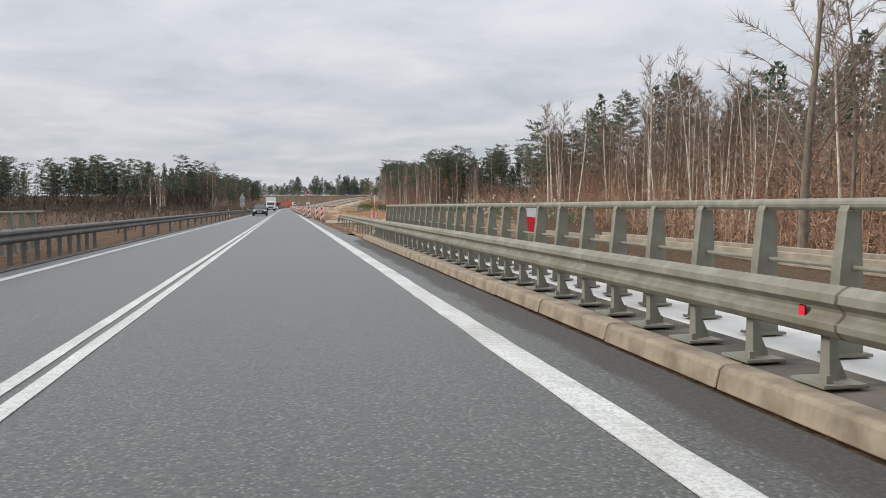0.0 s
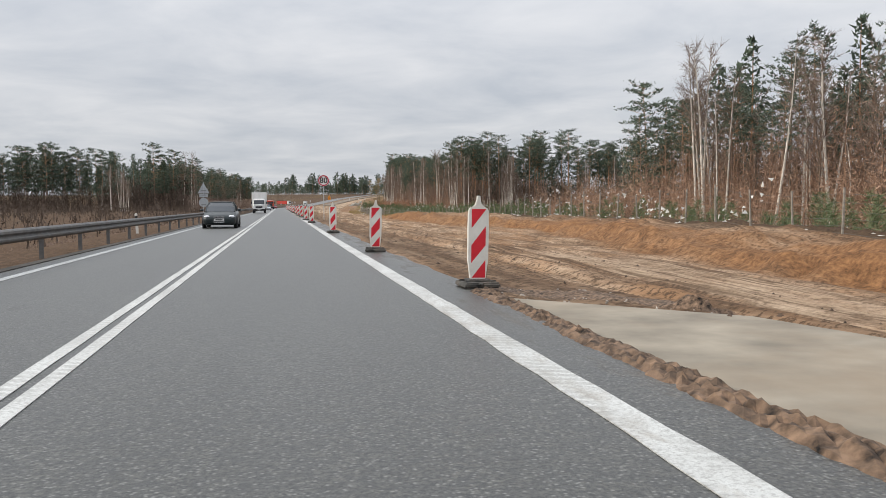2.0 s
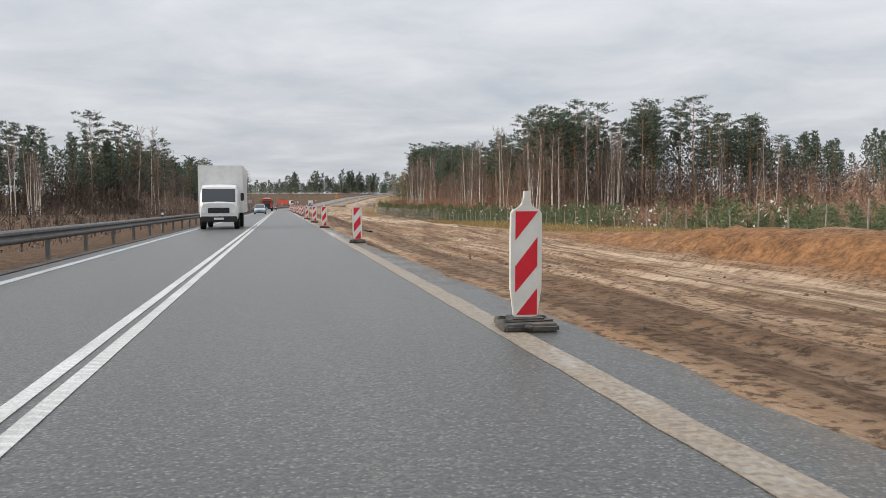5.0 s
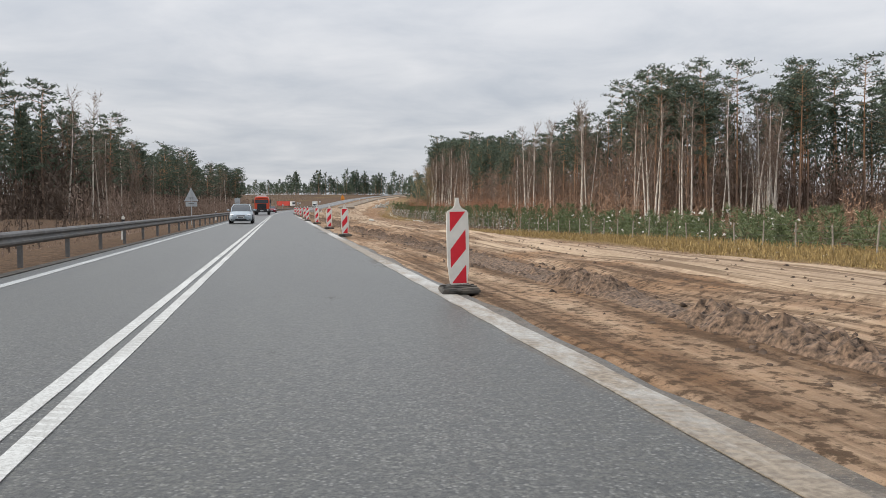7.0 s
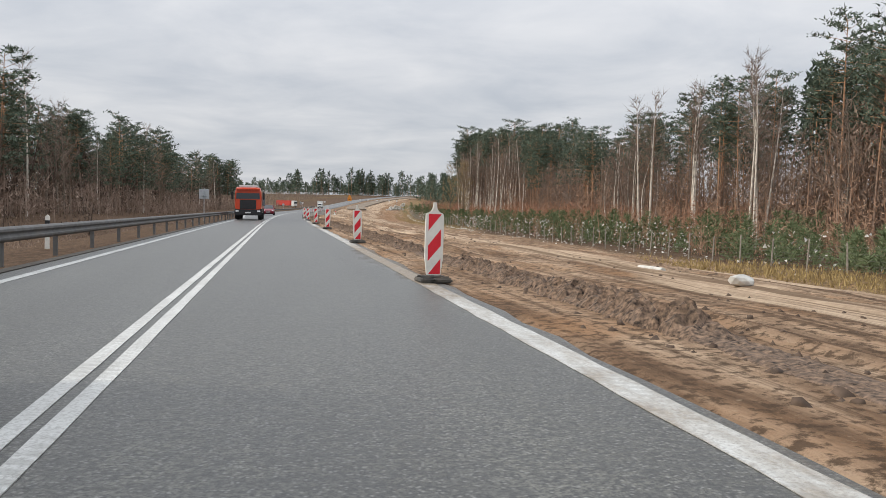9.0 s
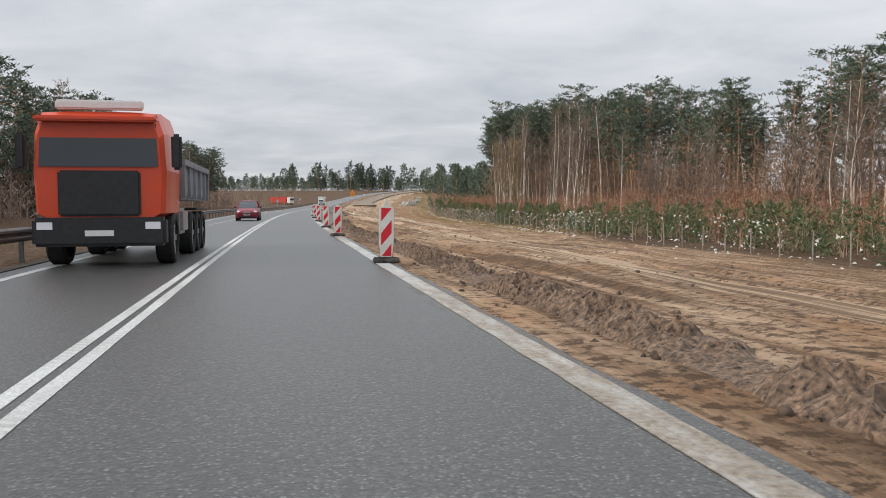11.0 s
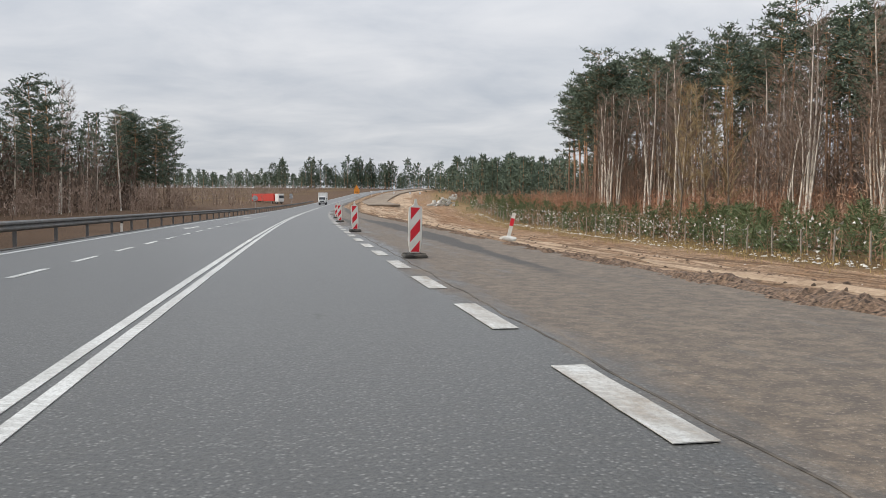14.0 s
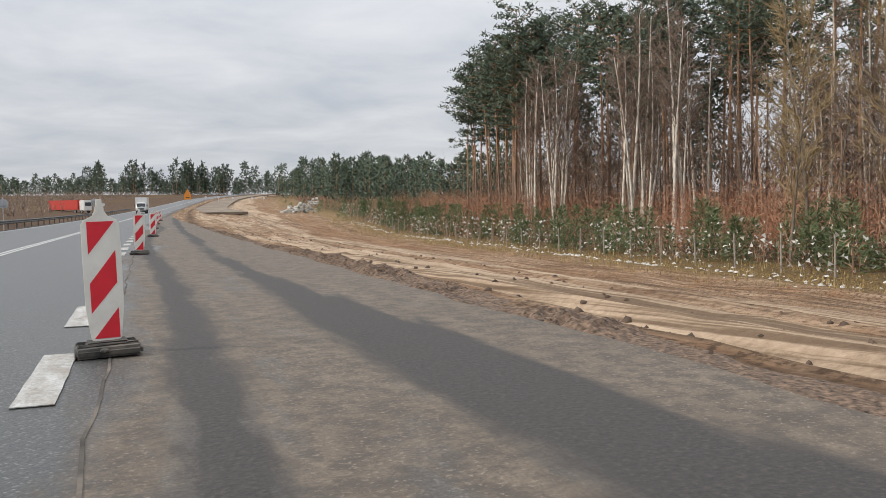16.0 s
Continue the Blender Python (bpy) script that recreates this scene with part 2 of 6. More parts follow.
BLACK = plain("black_paint", (0.015, 0.015, 0.016), 0.5, grain=0.1)
YELLOW = plain("amber_plastic", (0.72, 0.36, 0.02), 0.45, grain=0.06)
PINE_LEAF = leaf_material("pine_needles", (0.072, 0.098, 0.076), (0.105, 0.135, 0.098), (0.155, 0.185, 0.13))
SPRUCE_LEAF = leaf_material("young_conifer", (0.085, 0.112, 0.055), (0.135, 0.168, 0.085), (0.205, 0.235, 0.13))
TWIG = leaf_material("bare_twigs", (0.19, 0.112, 0.075), (0.34, 0.208, 0.138), (0.48, 0.335, 0.24))
TWIG_GREY = leaf_material("birch_twigs", (0.13, 0.092, 0.072), (0.22, 0.163, 0.13), (0.34, 0.275, 0.225))
# twig colour raised to make up for the shade inside the wood
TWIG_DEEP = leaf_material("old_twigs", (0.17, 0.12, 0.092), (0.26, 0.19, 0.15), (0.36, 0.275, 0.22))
TWIG_OCHRE = leaf_material("ochre_twigs", (0.19, 0.137, 0.075), (0.29, 0.215, 0.12), (0.40, 0.31, 0.18))
# darker twig colour for the left: the wood's shaded side put into it
TWIG_SHADED = leaf_material("dark_scrub", (0.055, 0.041, 0.033), (0.10, 0.075, 0.060), (0.16, 0.125, 0.10))
RUST = leaf_material("rust_leaves", (0.24, 0.105, 0.062), (0.36, 0.175, 0.105), (0.47, 0.26, 0.165))
REED = leaf_material("dry_grass", (0.17, 0.12, 0.055), (0.31, 0.225, 0.10), (0.45, 0.345, 0.165))
PINE_BARK = bark_material("pine_bark", (0.27, 0.19, 0.145), (0.50, 0.28, 0.155))
BIRCH_BARK = bark_material("birch_bark", (0.74, 0.71, 0.65), (0.70, 0.63, 0.54), (0.12, 0.1, 0.085), 1.0, 4.0)
OAK_BARK = bark_material("grey_bark", (0.20, 0.165, 0.13), (0.24, 0.195, 0.155))
FENCE_WOOD = plain("weathered_wood", (0.34, 0.30, 0.25), 0.9, grain=0.25, scale=4.0)


# ---- shapes ----
def off(y):
    return max(0.0, y - 328.0) ** 2 / 5400.0


def rise(y):
    if y < 880:
        return 5.3e-5 * max(0.0, y - 520.0) ** 2
    return 6.87 + 0.030 * (min(y, 1230) - 880) + 0.004 * max(0.0, y - 1230)


def heading(y):
    return math.degrees(math.atan(max(0.0, y - 328.0) / 2700.0))


off_v, rise_v = np.vectorize(off), np.vectorize(rise)


def at(s, y, z=0.0, turn=0.0, tilt=(0, 0)):
    """A pose beside the road: s metres to the right of the lane's middle, y along, z over the road."""
    return pose(off(y) + s, y, rise(y) + z, tilt[0], tilt[1], turn - heading(y))


LATTICES = {}


def lattice(seed):
    if seed not in LATTICES:
        LATTICES[seed] = np.random.RandomState(seed).rand(256, 256)
    return LATTICES[seed]


def value_noise(x, y, seed):
    g = lattice(seed)
    xi, yi = np.floor(x).astype(int), np.floor(y).astype(int)
    fx, fy = x - xi, y - yi
    fx, fy = fx * fx * (3 - 2 * fx), fy * fy * (3 - 2 * fy)
    a, b, c, d = (g[(xi + i) % 256, (yi + j) % 256] for i, j in ((0, 0), (1, 0), (0, 1), (1, 1)))
    return (a * (1 - fx) + b * fx) * (1 - fy) + (c * (1 - fx) + d * fx) * fy


def fractal(x, y, seed, octaves=4):
    total, amp = 0, 0.5
    for k in range(octaves):
        total = total + amp * value_noise(x * 2**k, y * 2**k, seed + k)
        amp *= 0.5
    return total


def step(a, b, x):
    t = np.clip((x - a) / (b - a), 0, 1)
    return t * t * (3 - 2 * t)


def mesh_of(name, verts, faces, mats, smooth=False, mat_index=None):
    me = bpy.data.meshes.new(name)
    me.from_pydata([tuple(v) for v in verts], [], [tuple(f) for f in faces])
    for m in mats if isinstance(mats, (list, tuple)) else [mats]:
        me.materials.append(m)
    if mat_index is not None:
        me.polygons.foreach_set("material_index", np.asarray(mat_index, dtype=np.int32))
    if smooth:
        me.polygons.foreach_set("use_smooth", np.ones(len(me.polygons), dtype=bool))
    me.update()
    return me


def bm_mesh(name, bm, material):
    me = bpy.data.meshes.new(name)
    bmesh.ops.recalc_face_normals(bm, faces=bm.faces)
    bm.to_mesh(me)
    bm.free()
    me.materials.append(material)
    return me


def part(name, bm, material, parent=None, label=""):
    ob = new(name, bm_mesh(name, bm, material) if isinstance(bm, bmesh.types.BMesh) else bm)
    if parent is not None:
        ob.parent = parent
    return tagged(ob, label)


def thing(name, label, category, m=None, group="", kind=""):
    ob = new(name)
    ob.empty_display_size = 0.2
    if m is not None:
        ob.matrix_basis = m
    return tagged(ob, label, category, group, kind)


def box(x, y, z, sx, sy, sz, bevel=0.0, bm=None, m=None):
    """A box centred at x, y with its foot at z."""
    bm = bm or bmesh.new()
    t = Matrix.Translation((x, y, z + sz / 2)) @ Matrix.Diagonal((sx, sy, sz, 1))
    made = bmesh.ops.create_cube(bm, size=1, matrix=(m @ t) if m else t)
    if bevel:
        edges = {e for v in made["verts"] for e in v.link_edges}
        bmesh.ops.bevel(bm, geom=list(edges), offset=bevel, segments=2, affect="EDGES", clamp_overlap=True)
    return bm


def tube(points, radius, sides=8, bm=None, caps=True):
    """A round bar along points; radius is a number or one for each point."""
    bm = bm or bmesh.new()
    rings = []
    pts = [Vector(p) for p in points]
    for i, p in enumerate(pts):
        d = (pts[min(i + 1, len(pts) - 1)] - pts[max(i - 1, 0)]).normalized()
        a = d.cross(Vector((0, 0, 1)) if abs(d.z) < 0.9 else Vector((1, 0, 0))).normalized()
        b = d.cross(a)
        r = radius[i] if isinstance(radius, (list, tuple)) else radius
        rings.append([bm.verts.new(p + a * r * math.cos(2 * math.pi * k / sides) + b * r * math.sin(2 * math.pi * k / sides)) for k in range(sides)])
    for u, w in zip(rings, rings[1:]):
        for k in range(sides):
            bm.faces.new((u[k], u[(k + 1) % sides], w[(k + 1) % sides], w[k]))
    if caps:
        bm.faces.new(rings[0][::-1])
        bm.faces.new(rings[-1])
    return bm


def prism(outline, depth, plane="xz", at_depth=0.0, bm=None):
    """A flat outline given depth. plane xz: the outline stands upright and the depth runs along y."""
    bm = bm or bmesh.new()

    def place(p, d):
        return {"xz": (p[0], d, p[1]), "yz": (d, p[0], p[1]), "xy": (p[0], p[1], d)}[plane]

    a = [bm.verts.new(place(p, at_depth)) for p in outline]
    b = [bm.verts.new(place(p, at_depth + depth)) for p in outline]
    bm.faces.new(a)
    bm.faces.new(b[::-1])
    for i in range(len(outline)):
        j = (i + 1) % len(outline)
        bm.faces.new((a[i], b[i], b[j], a[j]))
    return bm


def ring_points(r, n, cx=0.0, cz=0.0):
    return [(cx + r * math.cos(2 * math.pi * k / n), cz + r * math.sin(2 * math.pi * k / n)) for k in range(n)]


def sweep(profile, path_s, y0, y1, dy, z=0.0, closed=True):
    """A profile of (s, z) pairs carried along the road from y0 to y1; path_s shifts it sideways as it goes."""
    n = max(2, int(round((y1 - y0) / dy)) + 1)
    verts, faces, k = [], [], len(profile)
    for i in range(n):
        y = y0 + (y1 - y0) * i / (n - 1)
        for s, h in profile:
            verts.append((off(y) + path_s(y) + s, y, rise(y) + z + h))
    for i in range(n - 1):
        for j in range(k if closed else k - 1):
            a, b = i * k + j, i * k + (j + 1) % k
            faces.append((a, b, b + k, a + k))
    if closed:
        faces += [tuple(range(k))[::-1], tuple(range((n - 1) * k, n * k))]
    return verts, faces


# ---- ground: one sheet to the horizon ----
LEFT_EDGE = ((-60, -4.68), (365, -4.68), (376, -5.15), (394, -6.1), (411, -6.75), (441, -7.3), (1400, -7.4))
RIGHT_EDGE = ((-60, 2.62), (150, 2.62), (196, 2.2), (215, 2.1), (325, 2.05), (345, 2.05), (384, 2.08), (398, 2.9), (414, 3.9), (440, 5.9), (470, 6.3), (560, 6.0), (640, 3.2), (1400, 3.2))


def left_line(y):
    return float(np.interp(y, *zip(*LEFT_EDGE)))


def bank_foot(y):
    return 17.0 + 4.5 * (value_noise(np.asarray(y) / 31.0, np.asarray(y) * 0, 71) - 0.4)


def ground_height(s, y):
    """The ground over the road's own level."""
    z = np.full(s.shape, -0.07)
    works = step(24, 36, y)
    cut = step(55, 80, y) * (1 - step(185, 215, y))
    fill = step(185, 215, y)
    rough = fractal(s / 1.7, y / 4.5, 11) - 0.47
    ruts = (value_noise(s * 1.5 + 0.6 * np.sin(y / 23), y / 26, 31) - 0.5) * 0.30 + (value_noise(s * 3.4, y / 9, 37) - 0.5) * 0.11
    clods = np.maximum(0, fractal(s * 1.3, y * 0.8, 51) - 0.55)
    right = step(2.9, 4.4, s)
    shore = step(150, 200, y) * (1 - step(330, 352, y)) * (1 - step(3.2, 4.2, s))
    z = z + np.where(s > 1.9, shore * (0.055 + 0.05 * rough), 0)
    foot = bank_foot(y)
    z = np.where(s > 2.7, z + right * works * (ruts + 0.22 * rough + 0.25 * clods), z)
    z = z - cut * (0.34 * step(3.6, 6.5, s) + 0.55 * step(6.0, 14.0, s))
    low = step(24, 36, y) * (1 - step(62, 100, y))
    z = z - low * (0.5 * step(5, 9, s) + 1.0 * step(13, 26, s)) - (1 - step(110, 190, y)) * 1.8 * step(26, 46, s)
    gully = value_noise(y * 0.9 + 0.4 * s, s * 0.25, 43) - 0.5
    z = z + cut * step(foot + 1.6 * gully, foot + 1.6 + 1.2 * gully, s) * (0.85 + 1.0 * rough + 0.3 * gully + 0.55 * (1 - step(foot + 2, foot + 9, s)) * (fractal(s * 0.9, y * 0.55, 45) - 0.48)) - cut * step(22, 40, s) * 0.5
    z = z - fill * np.interp(y, [215, 270, 330, 400, 600, 670], [1.6, 2.0, 2.7, 2.8, 3.0, 0.7]) * step(4, 30, s) + fill * 0.3 * step(24, 40, s) * rough
    # the unfinished deck beside the old bridge
    z = np.where(s > 3.6, z - (1 - works) * 0.95, z)
    # left verge and the shallow ditch behind the rail
    left = step(6.4, 15.0, -s)
    z = z - left * 1.1 + step(20, 34, -s) * 0.9 + np.where(s < -7, 0.25 * rough, 0)
    wild = step(38, 60, np.abs(s))
    z = z + wild * 0.9 * (fractal(s / 14, y / 14, 91) - 0.45)
    under = (s > np.interp(y, *zip(*LEFT_EDGE)) - 0.55) & (s < np.interp(y, *zip(*RIGHT_EDGE)) + 0.02)
    return np.where(under, -0.07, z)


def make_ground():
    s_lines = np.unique(np.round(np.concatenate([
        -np.geomspace(16, 1700, 34), np.arange(-16, -4.5, 0.55), np.arange(-4.4, 1.8, 1.5), np.arange(1.85, 9.0, 0.17),
        np.arange(9.0, 20, 0.33), np.arange(20, 46, 0.9), np.geomspace(46, 1700, 36)]), 3))
    y_lines = np.unique(np.round(np.concatenate([
        -np.geomspace(20, 700, 12), np.arange(-20, 545, 1.05), np.arange(545, 760, 3.0), np.geomspace(760, 3400, 46)]), 3))
    S, Y = np.meshgrid(s_lines, y_lines)
    bend = off_v(np.minimum(y_lines, 1500))[:, None] * np.clip(1 - (np.abs(S) - 300) / 900, 0, 1)
    Z = ground_height(S, Y) + rise_v(y_lines)[:, None]
    verts = np.stack([S + bend, Y, Z], -1).reshape(-1, 3)
    nx, ny = len(s_lines), len(y_lines)
    i = (np.arange(ny - 1)[:, None] * nx + np.arange(nx - 1)[None]).ravel()
    me = mesh_of("ground", verts, np.stack([i, i + 1, i + nx + 1, i + nx], -1).tolist(), EARTH, smooth=True)
    n1, n2 = fractal(S / 2.3, Y / 9.0, 101), fractal(S / 7.0, Y / 21.0, 111)
    works = step(24, 33, Y)
    fence = np.interp(Y, [0, 100, 134, 220, 320, 490, 1300], [24, 26, 27.2, 34, 36.3, 38, 60])
    dirt = step(1.7, 2.1, S) * (1 - step(-5, 1, S - fence + 6 * (n2 - 0.4))) * works
    dirt = dirt * np.maximum(step(36, 62, Y), (S < 8) * 1.0)
    dirt = dirt * (1 - step(900, 1100, Y))
    foot = bank_foot(Y)
    orange = step(58, 84, Y) * (1 - step(190, 220, Y)) * (step(-1.0, 0.6, S - foot) * (1 - step(1.6, 5.0, S - foot + 3 * (n1 - 0.45))) * 0.85 + 0.3 * step(6, 10, S) * step(0.42, 0.6, n2) * (S < foot + 8))
    orange = np.maximum(orange, step(415, 450, Y) * step(6.6, 8.5, S) * (1 - step(28, 36, S)) * step(0.40, 0.60, n2) * 0.5)
    dark = step(38, 60, Y) * (1 - step(195, 240, Y)) * step(2.8, 3.2, S) * (1 - step(4.4, 5.6, S + 2.0 * (n1 - 0.45))) * (0.35 + 0.5 * n1)
    dark = np.maximum(dark, np.exp(-(((S - np.interp(Y, [198, 250, 290, 330, 375, 388, 402], [4.2, 3.75, 3.55, 3.3, 3.05, 3.1, 3.9])) / 0.5) ** 2)) * step(190, 225, Y) * (1 - step(405, 430, Y)) * (0.2 + 0.5 * n1))
    dark = np.maximum(dark, np.exp(-(((S - 6.3 - 0.3 * np.sin(Y / 19)) / 0.6) ** 2)) * step(430, 455, Y) * (0.5 + 0.9 * n1))
    dark = np.maximum(dark, step(335, 350, Y) * (1 - step(385, 396, Y)) * step(2.3, 2.7, S) * (1 - step(3.3, 4.2, S + 1.5 * (n1 - 0.45))) * (0.1 + 0.3 * n1))
    dark = np.maximum(dark, 0.8 * step(33, 24, Y) * step(4, 6, S))
    grass = np.where(S < 0, step(5.6, 6.2, -S) * (1 - step(12, 18, -S)) * (0.1 + 0.5 * n1), 0)
    dark = np.maximum(dark, np.where(S < 0, step(5.0, 5.4, -S) * (1 - step(24, 44, -S)) * (0.65 + 0.7 * n1), 0))
    grass = np.maximum(grass, step(195, 215, Y) * (1 - step(300, 345, Y)) * step(25, 28.5, S + 6 * (n2 - 0.45)) * (1 - step(42, 47, S)) * (0.6 + 0.6 * n1))
    grass = np.maximum(grass, step(430, 520, Y) * step(33, 37, S + 6 * (n2 - 0.45)) * (1 - step(44, 48, S)) * 0.6)
    grass = np.maximum(grass, 0.3 * step(640, 760, Y) * step(0.45, 0.55, n2))
    n4 = fractal(S / 3.2, Y / 26.0, 121)
    pale = step(195, 225, Y) * (1 - step(415, 440, Y)) * step(5.6, 7.2, S + 2.5 * (n1 - 0.47)) * (1 - step(19, 27, S)) * step(0.40, 0.52, n4)
    pale = np.maximum(pale, step(425, 450, Y) * step(6.9, 8.4, S + 2.0 * (n1 - 0.47)) * (1 - step(20, 30, S)) * (0.35 + 0.65 * step(0.36, 0.48, n4)))
    pale = np.maximum(pale, 0.45 * step(50, 70, Y) * (1 - step(195, 215, Y)) * step(6.5, 8.5, S + 2.5 * (n1 - 0.47)) * (1 - step(13, 18, S)) * step(0.42, 0.52, n4))
    for name, a in (("dirt", dirt), ("orange", orange), ("dark", dark), ("grass", grass), ("pale", pale)):
        me.attributes.new(name, "FLOAT", "POINT").data.foreach_set("value", np.clip(a, 0, 1).ravel().astype(np.float32))
    return tagged(new("ground", me), "churned sandy brown earth of a road widening site, with verges", "ground", kind="structure")


make_ground()


# ---- road ----
def make_road():
    y_lines = np.concatenate([np.arange(-60, 560, 1.0), np.arange(560, 1290, 5.0)])
    f = np.linspace(0, 1, 62)
    a = np.interp(y_lines, *zip(*LEFT_EDGE))[:, None] - 0.55
    b = np.interp(y_lines, *zip(*RIGHT_EDGE))[:, None]
    S = a + (b - a) * f[None]
    ragged = (fractal(y_lines / 1.3, y_lines * 0, 5) - 0.47) * 0.35
    S[:, -1] += np.where(y_lines > 30, ragged, 0)
    Y = np.repeat(y_lines[:, None], len(f), 1)
    Z = np.repeat(rise_v(y_lines)[:, None], len(f), 1)
    top = np.stack([S + off_v(y_lines)[:, None], Y, Z], -1).reshape(-1, 3)
    nx, ny = len(f), len(y_lines)
    i = (np.arange(ny - 1)[:, None] * nx + np.arange(nx - 1)[None]).ravel()
    faces = np.stack([i, i + 1, i + nx + 1, i + nx], -1).tolist()
    # the sides of the paving
    low = len(top)
    skirt = []
    for col in (0, nx - 1):
        edge = top.reshape(ny, nx, 3)[:, col] - (0, 0, 0.12)
        base = low + len(skirt) * ny
        skirt.append(edge)
        for j in range(ny - 1):
            q = (j * nx + col, (j + 1) * nx + col, base + j + 1, base + j)
            faces.append(q if col else q[::-1])
    me = mesh_of("road", np.concatenate([top, *skirt]), faces, ASPHALT)
    n1, n2 = fractal(S / 0.9, Y / 7.0, 201), fractal(S / 0.45, Y / 16.0, 211)
    edge = S - 1.9
    dust = step(-0.75, 0.9, edge + 1.6 * (n1 - 0.47)) * np.interp(Y, [0, 25, 60, 150, 180, 240, 330, 380, 400, 440, 1300], [0.3, 0.2, 0.3, 0.6, 1.0, 1.0, 0.95, 0.6, 0.8, 0.95, 0.8])
    dust = np.maximum(dust, step(2.2, 2.9, S) * np.interp(Y, [0, 40, 150, 185, 330, 350, 390, 430], [0.3, 0.35, 0.6, 1.0, 1.0, 1.0, 1.0, 0.9]))
    dust = np.maximum(dust * np.clip(0.55 + 0.9 * n1, 0, 1), step(2.0, 2.3, S + 0.5 * (n1 - 0.47)) * step(175, 200, Y) * (1 - step(335, 350, Y)) * 1.0)
    mud = np.zeros(S.shape)
    for c, w, y0, amp in ((2.72, 0.26, 470, 0.95),):
        drift = c + 0.9 * (value_noise(Y / 26.0, Y * 0, int(c * 10)) - 0.5)
        mud = np.maximum(mud, np.exp(-(((S - drift) / w) ** 2)) * step(y0, y0 + 14, Y) * amp * np.clip(2.6 * n2 - 0.3, 0, 1))
    upper = S - np.interp(Y, [440, 455, 466, 485, 490, 492.5, 496, 506, 520, 560], [4.2, 4.7, 5.25, 5.3, 5.12, 4.95, 4.55, 4.35, 4.6, 4.8]) - 0.22 * (n1 - 0.47)
    band = step(3.7, 4.6, S + 0.6 * (n1 - 0.47)) * (1 - step(-0.05, 0.05, upper)) * step(438, 456, Y)
    mud = np.maximum(mud, band)
    dust = np.maximum(dust, step(-0.05, 0.08, upper) * step(445, 460, Y) * (1 - step(560, 600, Y)))
    mud = np.maximum(mud, np.exp(-(((S - 2.45) / 0.28) ** 2)) * (1 - step(26, 32, Y)) * 0.95)
    pad = np.zeros(2 * ny)
    mud = np.maximum(mud, step(1.95, 2.5, S) * step(335, 350, Y) * (1 - step(384, 396, Y)) * np.clip(0.15 + 1.0 * n2, 0, 0.8))
    # how far the asphalt tone is darkened along the road
    newer = np.interp(Y, [-60, 30, 100, 200, 255, 335, 350, 560], [0.55, 0.5, 0.46, 0.38, 0.12, 0.15, 0.85, 0.8])
    for name, v in (("dust", dust), ("mud", mud), ("newer", newer)):
        me.attributes.new(name, "FLOAT", "POINT").data.foreach_set("value", np.concatenate([np.clip(v, 0, 1).ravel(), pad]).astype(np.float32))
    return tagged(new("road", me), "worn grey asphalt road with dusty right edge", "road", kind="structure")


make_road()


def line_mesh(name, y0, y1, s_of, width, dy=1.0, dust=0.0, ragged=0.0):
    n = max(2, int((y1 - y0) / dy) + 1)
    ys = np.linspace(y0, y1, n)
    verts, d = [], []
    for k, y in enumerate(ys):
        j1, j2 = ((random.random() - 0.5) * ragged for _ in range(2))
        c = off(y) + s_of(y)
        for s, z in ((-width / 2 + j1, 0.002), (-width / 2 + j1, 0.008), (width / 2 + j2, 0.008), (width / 2 + j2, 0.002)):
            verts.append((c + s, y, rise(y) + z))
            d.append(dust(y) if callable(dust) else dust)
    faces = [(i * 4 + j, i * 4 + j + 1, i * 4 + j + 5, i * 4 + j + 4) for i in range(n - 1) for j in range(3)]
    faces += [(0, 1, 2, 3), tuple(range(4 * n - 4, 4 * n))[::-1]]
    me = mesh_of(name, verts, faces, LINE)
    me.attributes.new("dust", "FLOAT", "POINT").data.foreach_set("value", np.asarray(d, dtype=np.float32))
    return me


def edge_dust(y):
    n = float(value_noise(np.array(y / 7.0), np.array(0.3), 8))
    return float(np.interp(y, [0, 120, 138, 143, 205, 215, 225, 240, 320, 386, 400, 414], [0.2, 0.3, 0.4, 1.05, 1.0, 0.8, 0.7, 0.6, 0.55, 0.55, 0.7, 1.6])) * (0.35 + 1.2 * n)


def old_edge(y):
    """The right edge line, which swings out along the old exit lane."""
    return float(np.interp(y, [0, 15, 40, 66, 90, 110, 150, 200, 386, 392, 396, 408, 415, 425, 440, 476, 560], [1.71, 1.755, 1.76, 1.755, 1.725, 1.75, 1.79, 1.80, 1.80, 2.02, 2.3, 2.62, 3.0, 3.6, 4.5, 5.1, 5.1]))


marks = (("edge_line_right", line_mesh("edge_line", -60, 138.4, old_edge, 0.265, 0.5, edge_dust, 0.02)),
         ("edge_line_right", line_mesh("edge_line", 141.5, 420, old_edge, 0.27, 0.5, edge_dust, 0.025)),
         ("centre_line", line_mesh("centre_line", -60, 900, lambda y: -1.915, 0.125, 1.0, 0.0, 0.01)),
         ("centre_line", line_mesh("centre_line", -60, 900, lambda y: -1.705, 0.125, 1.0, 0.0, 0.01)),
         ("edge_line_left", line_mesh("edge_line", -60, 900, left_line, 0.18, 1.0, 0.0, 0.015)))
for name, me in marks:
    tagged(new(name, me), "worn white painted road line", "road marking", kind="structure")

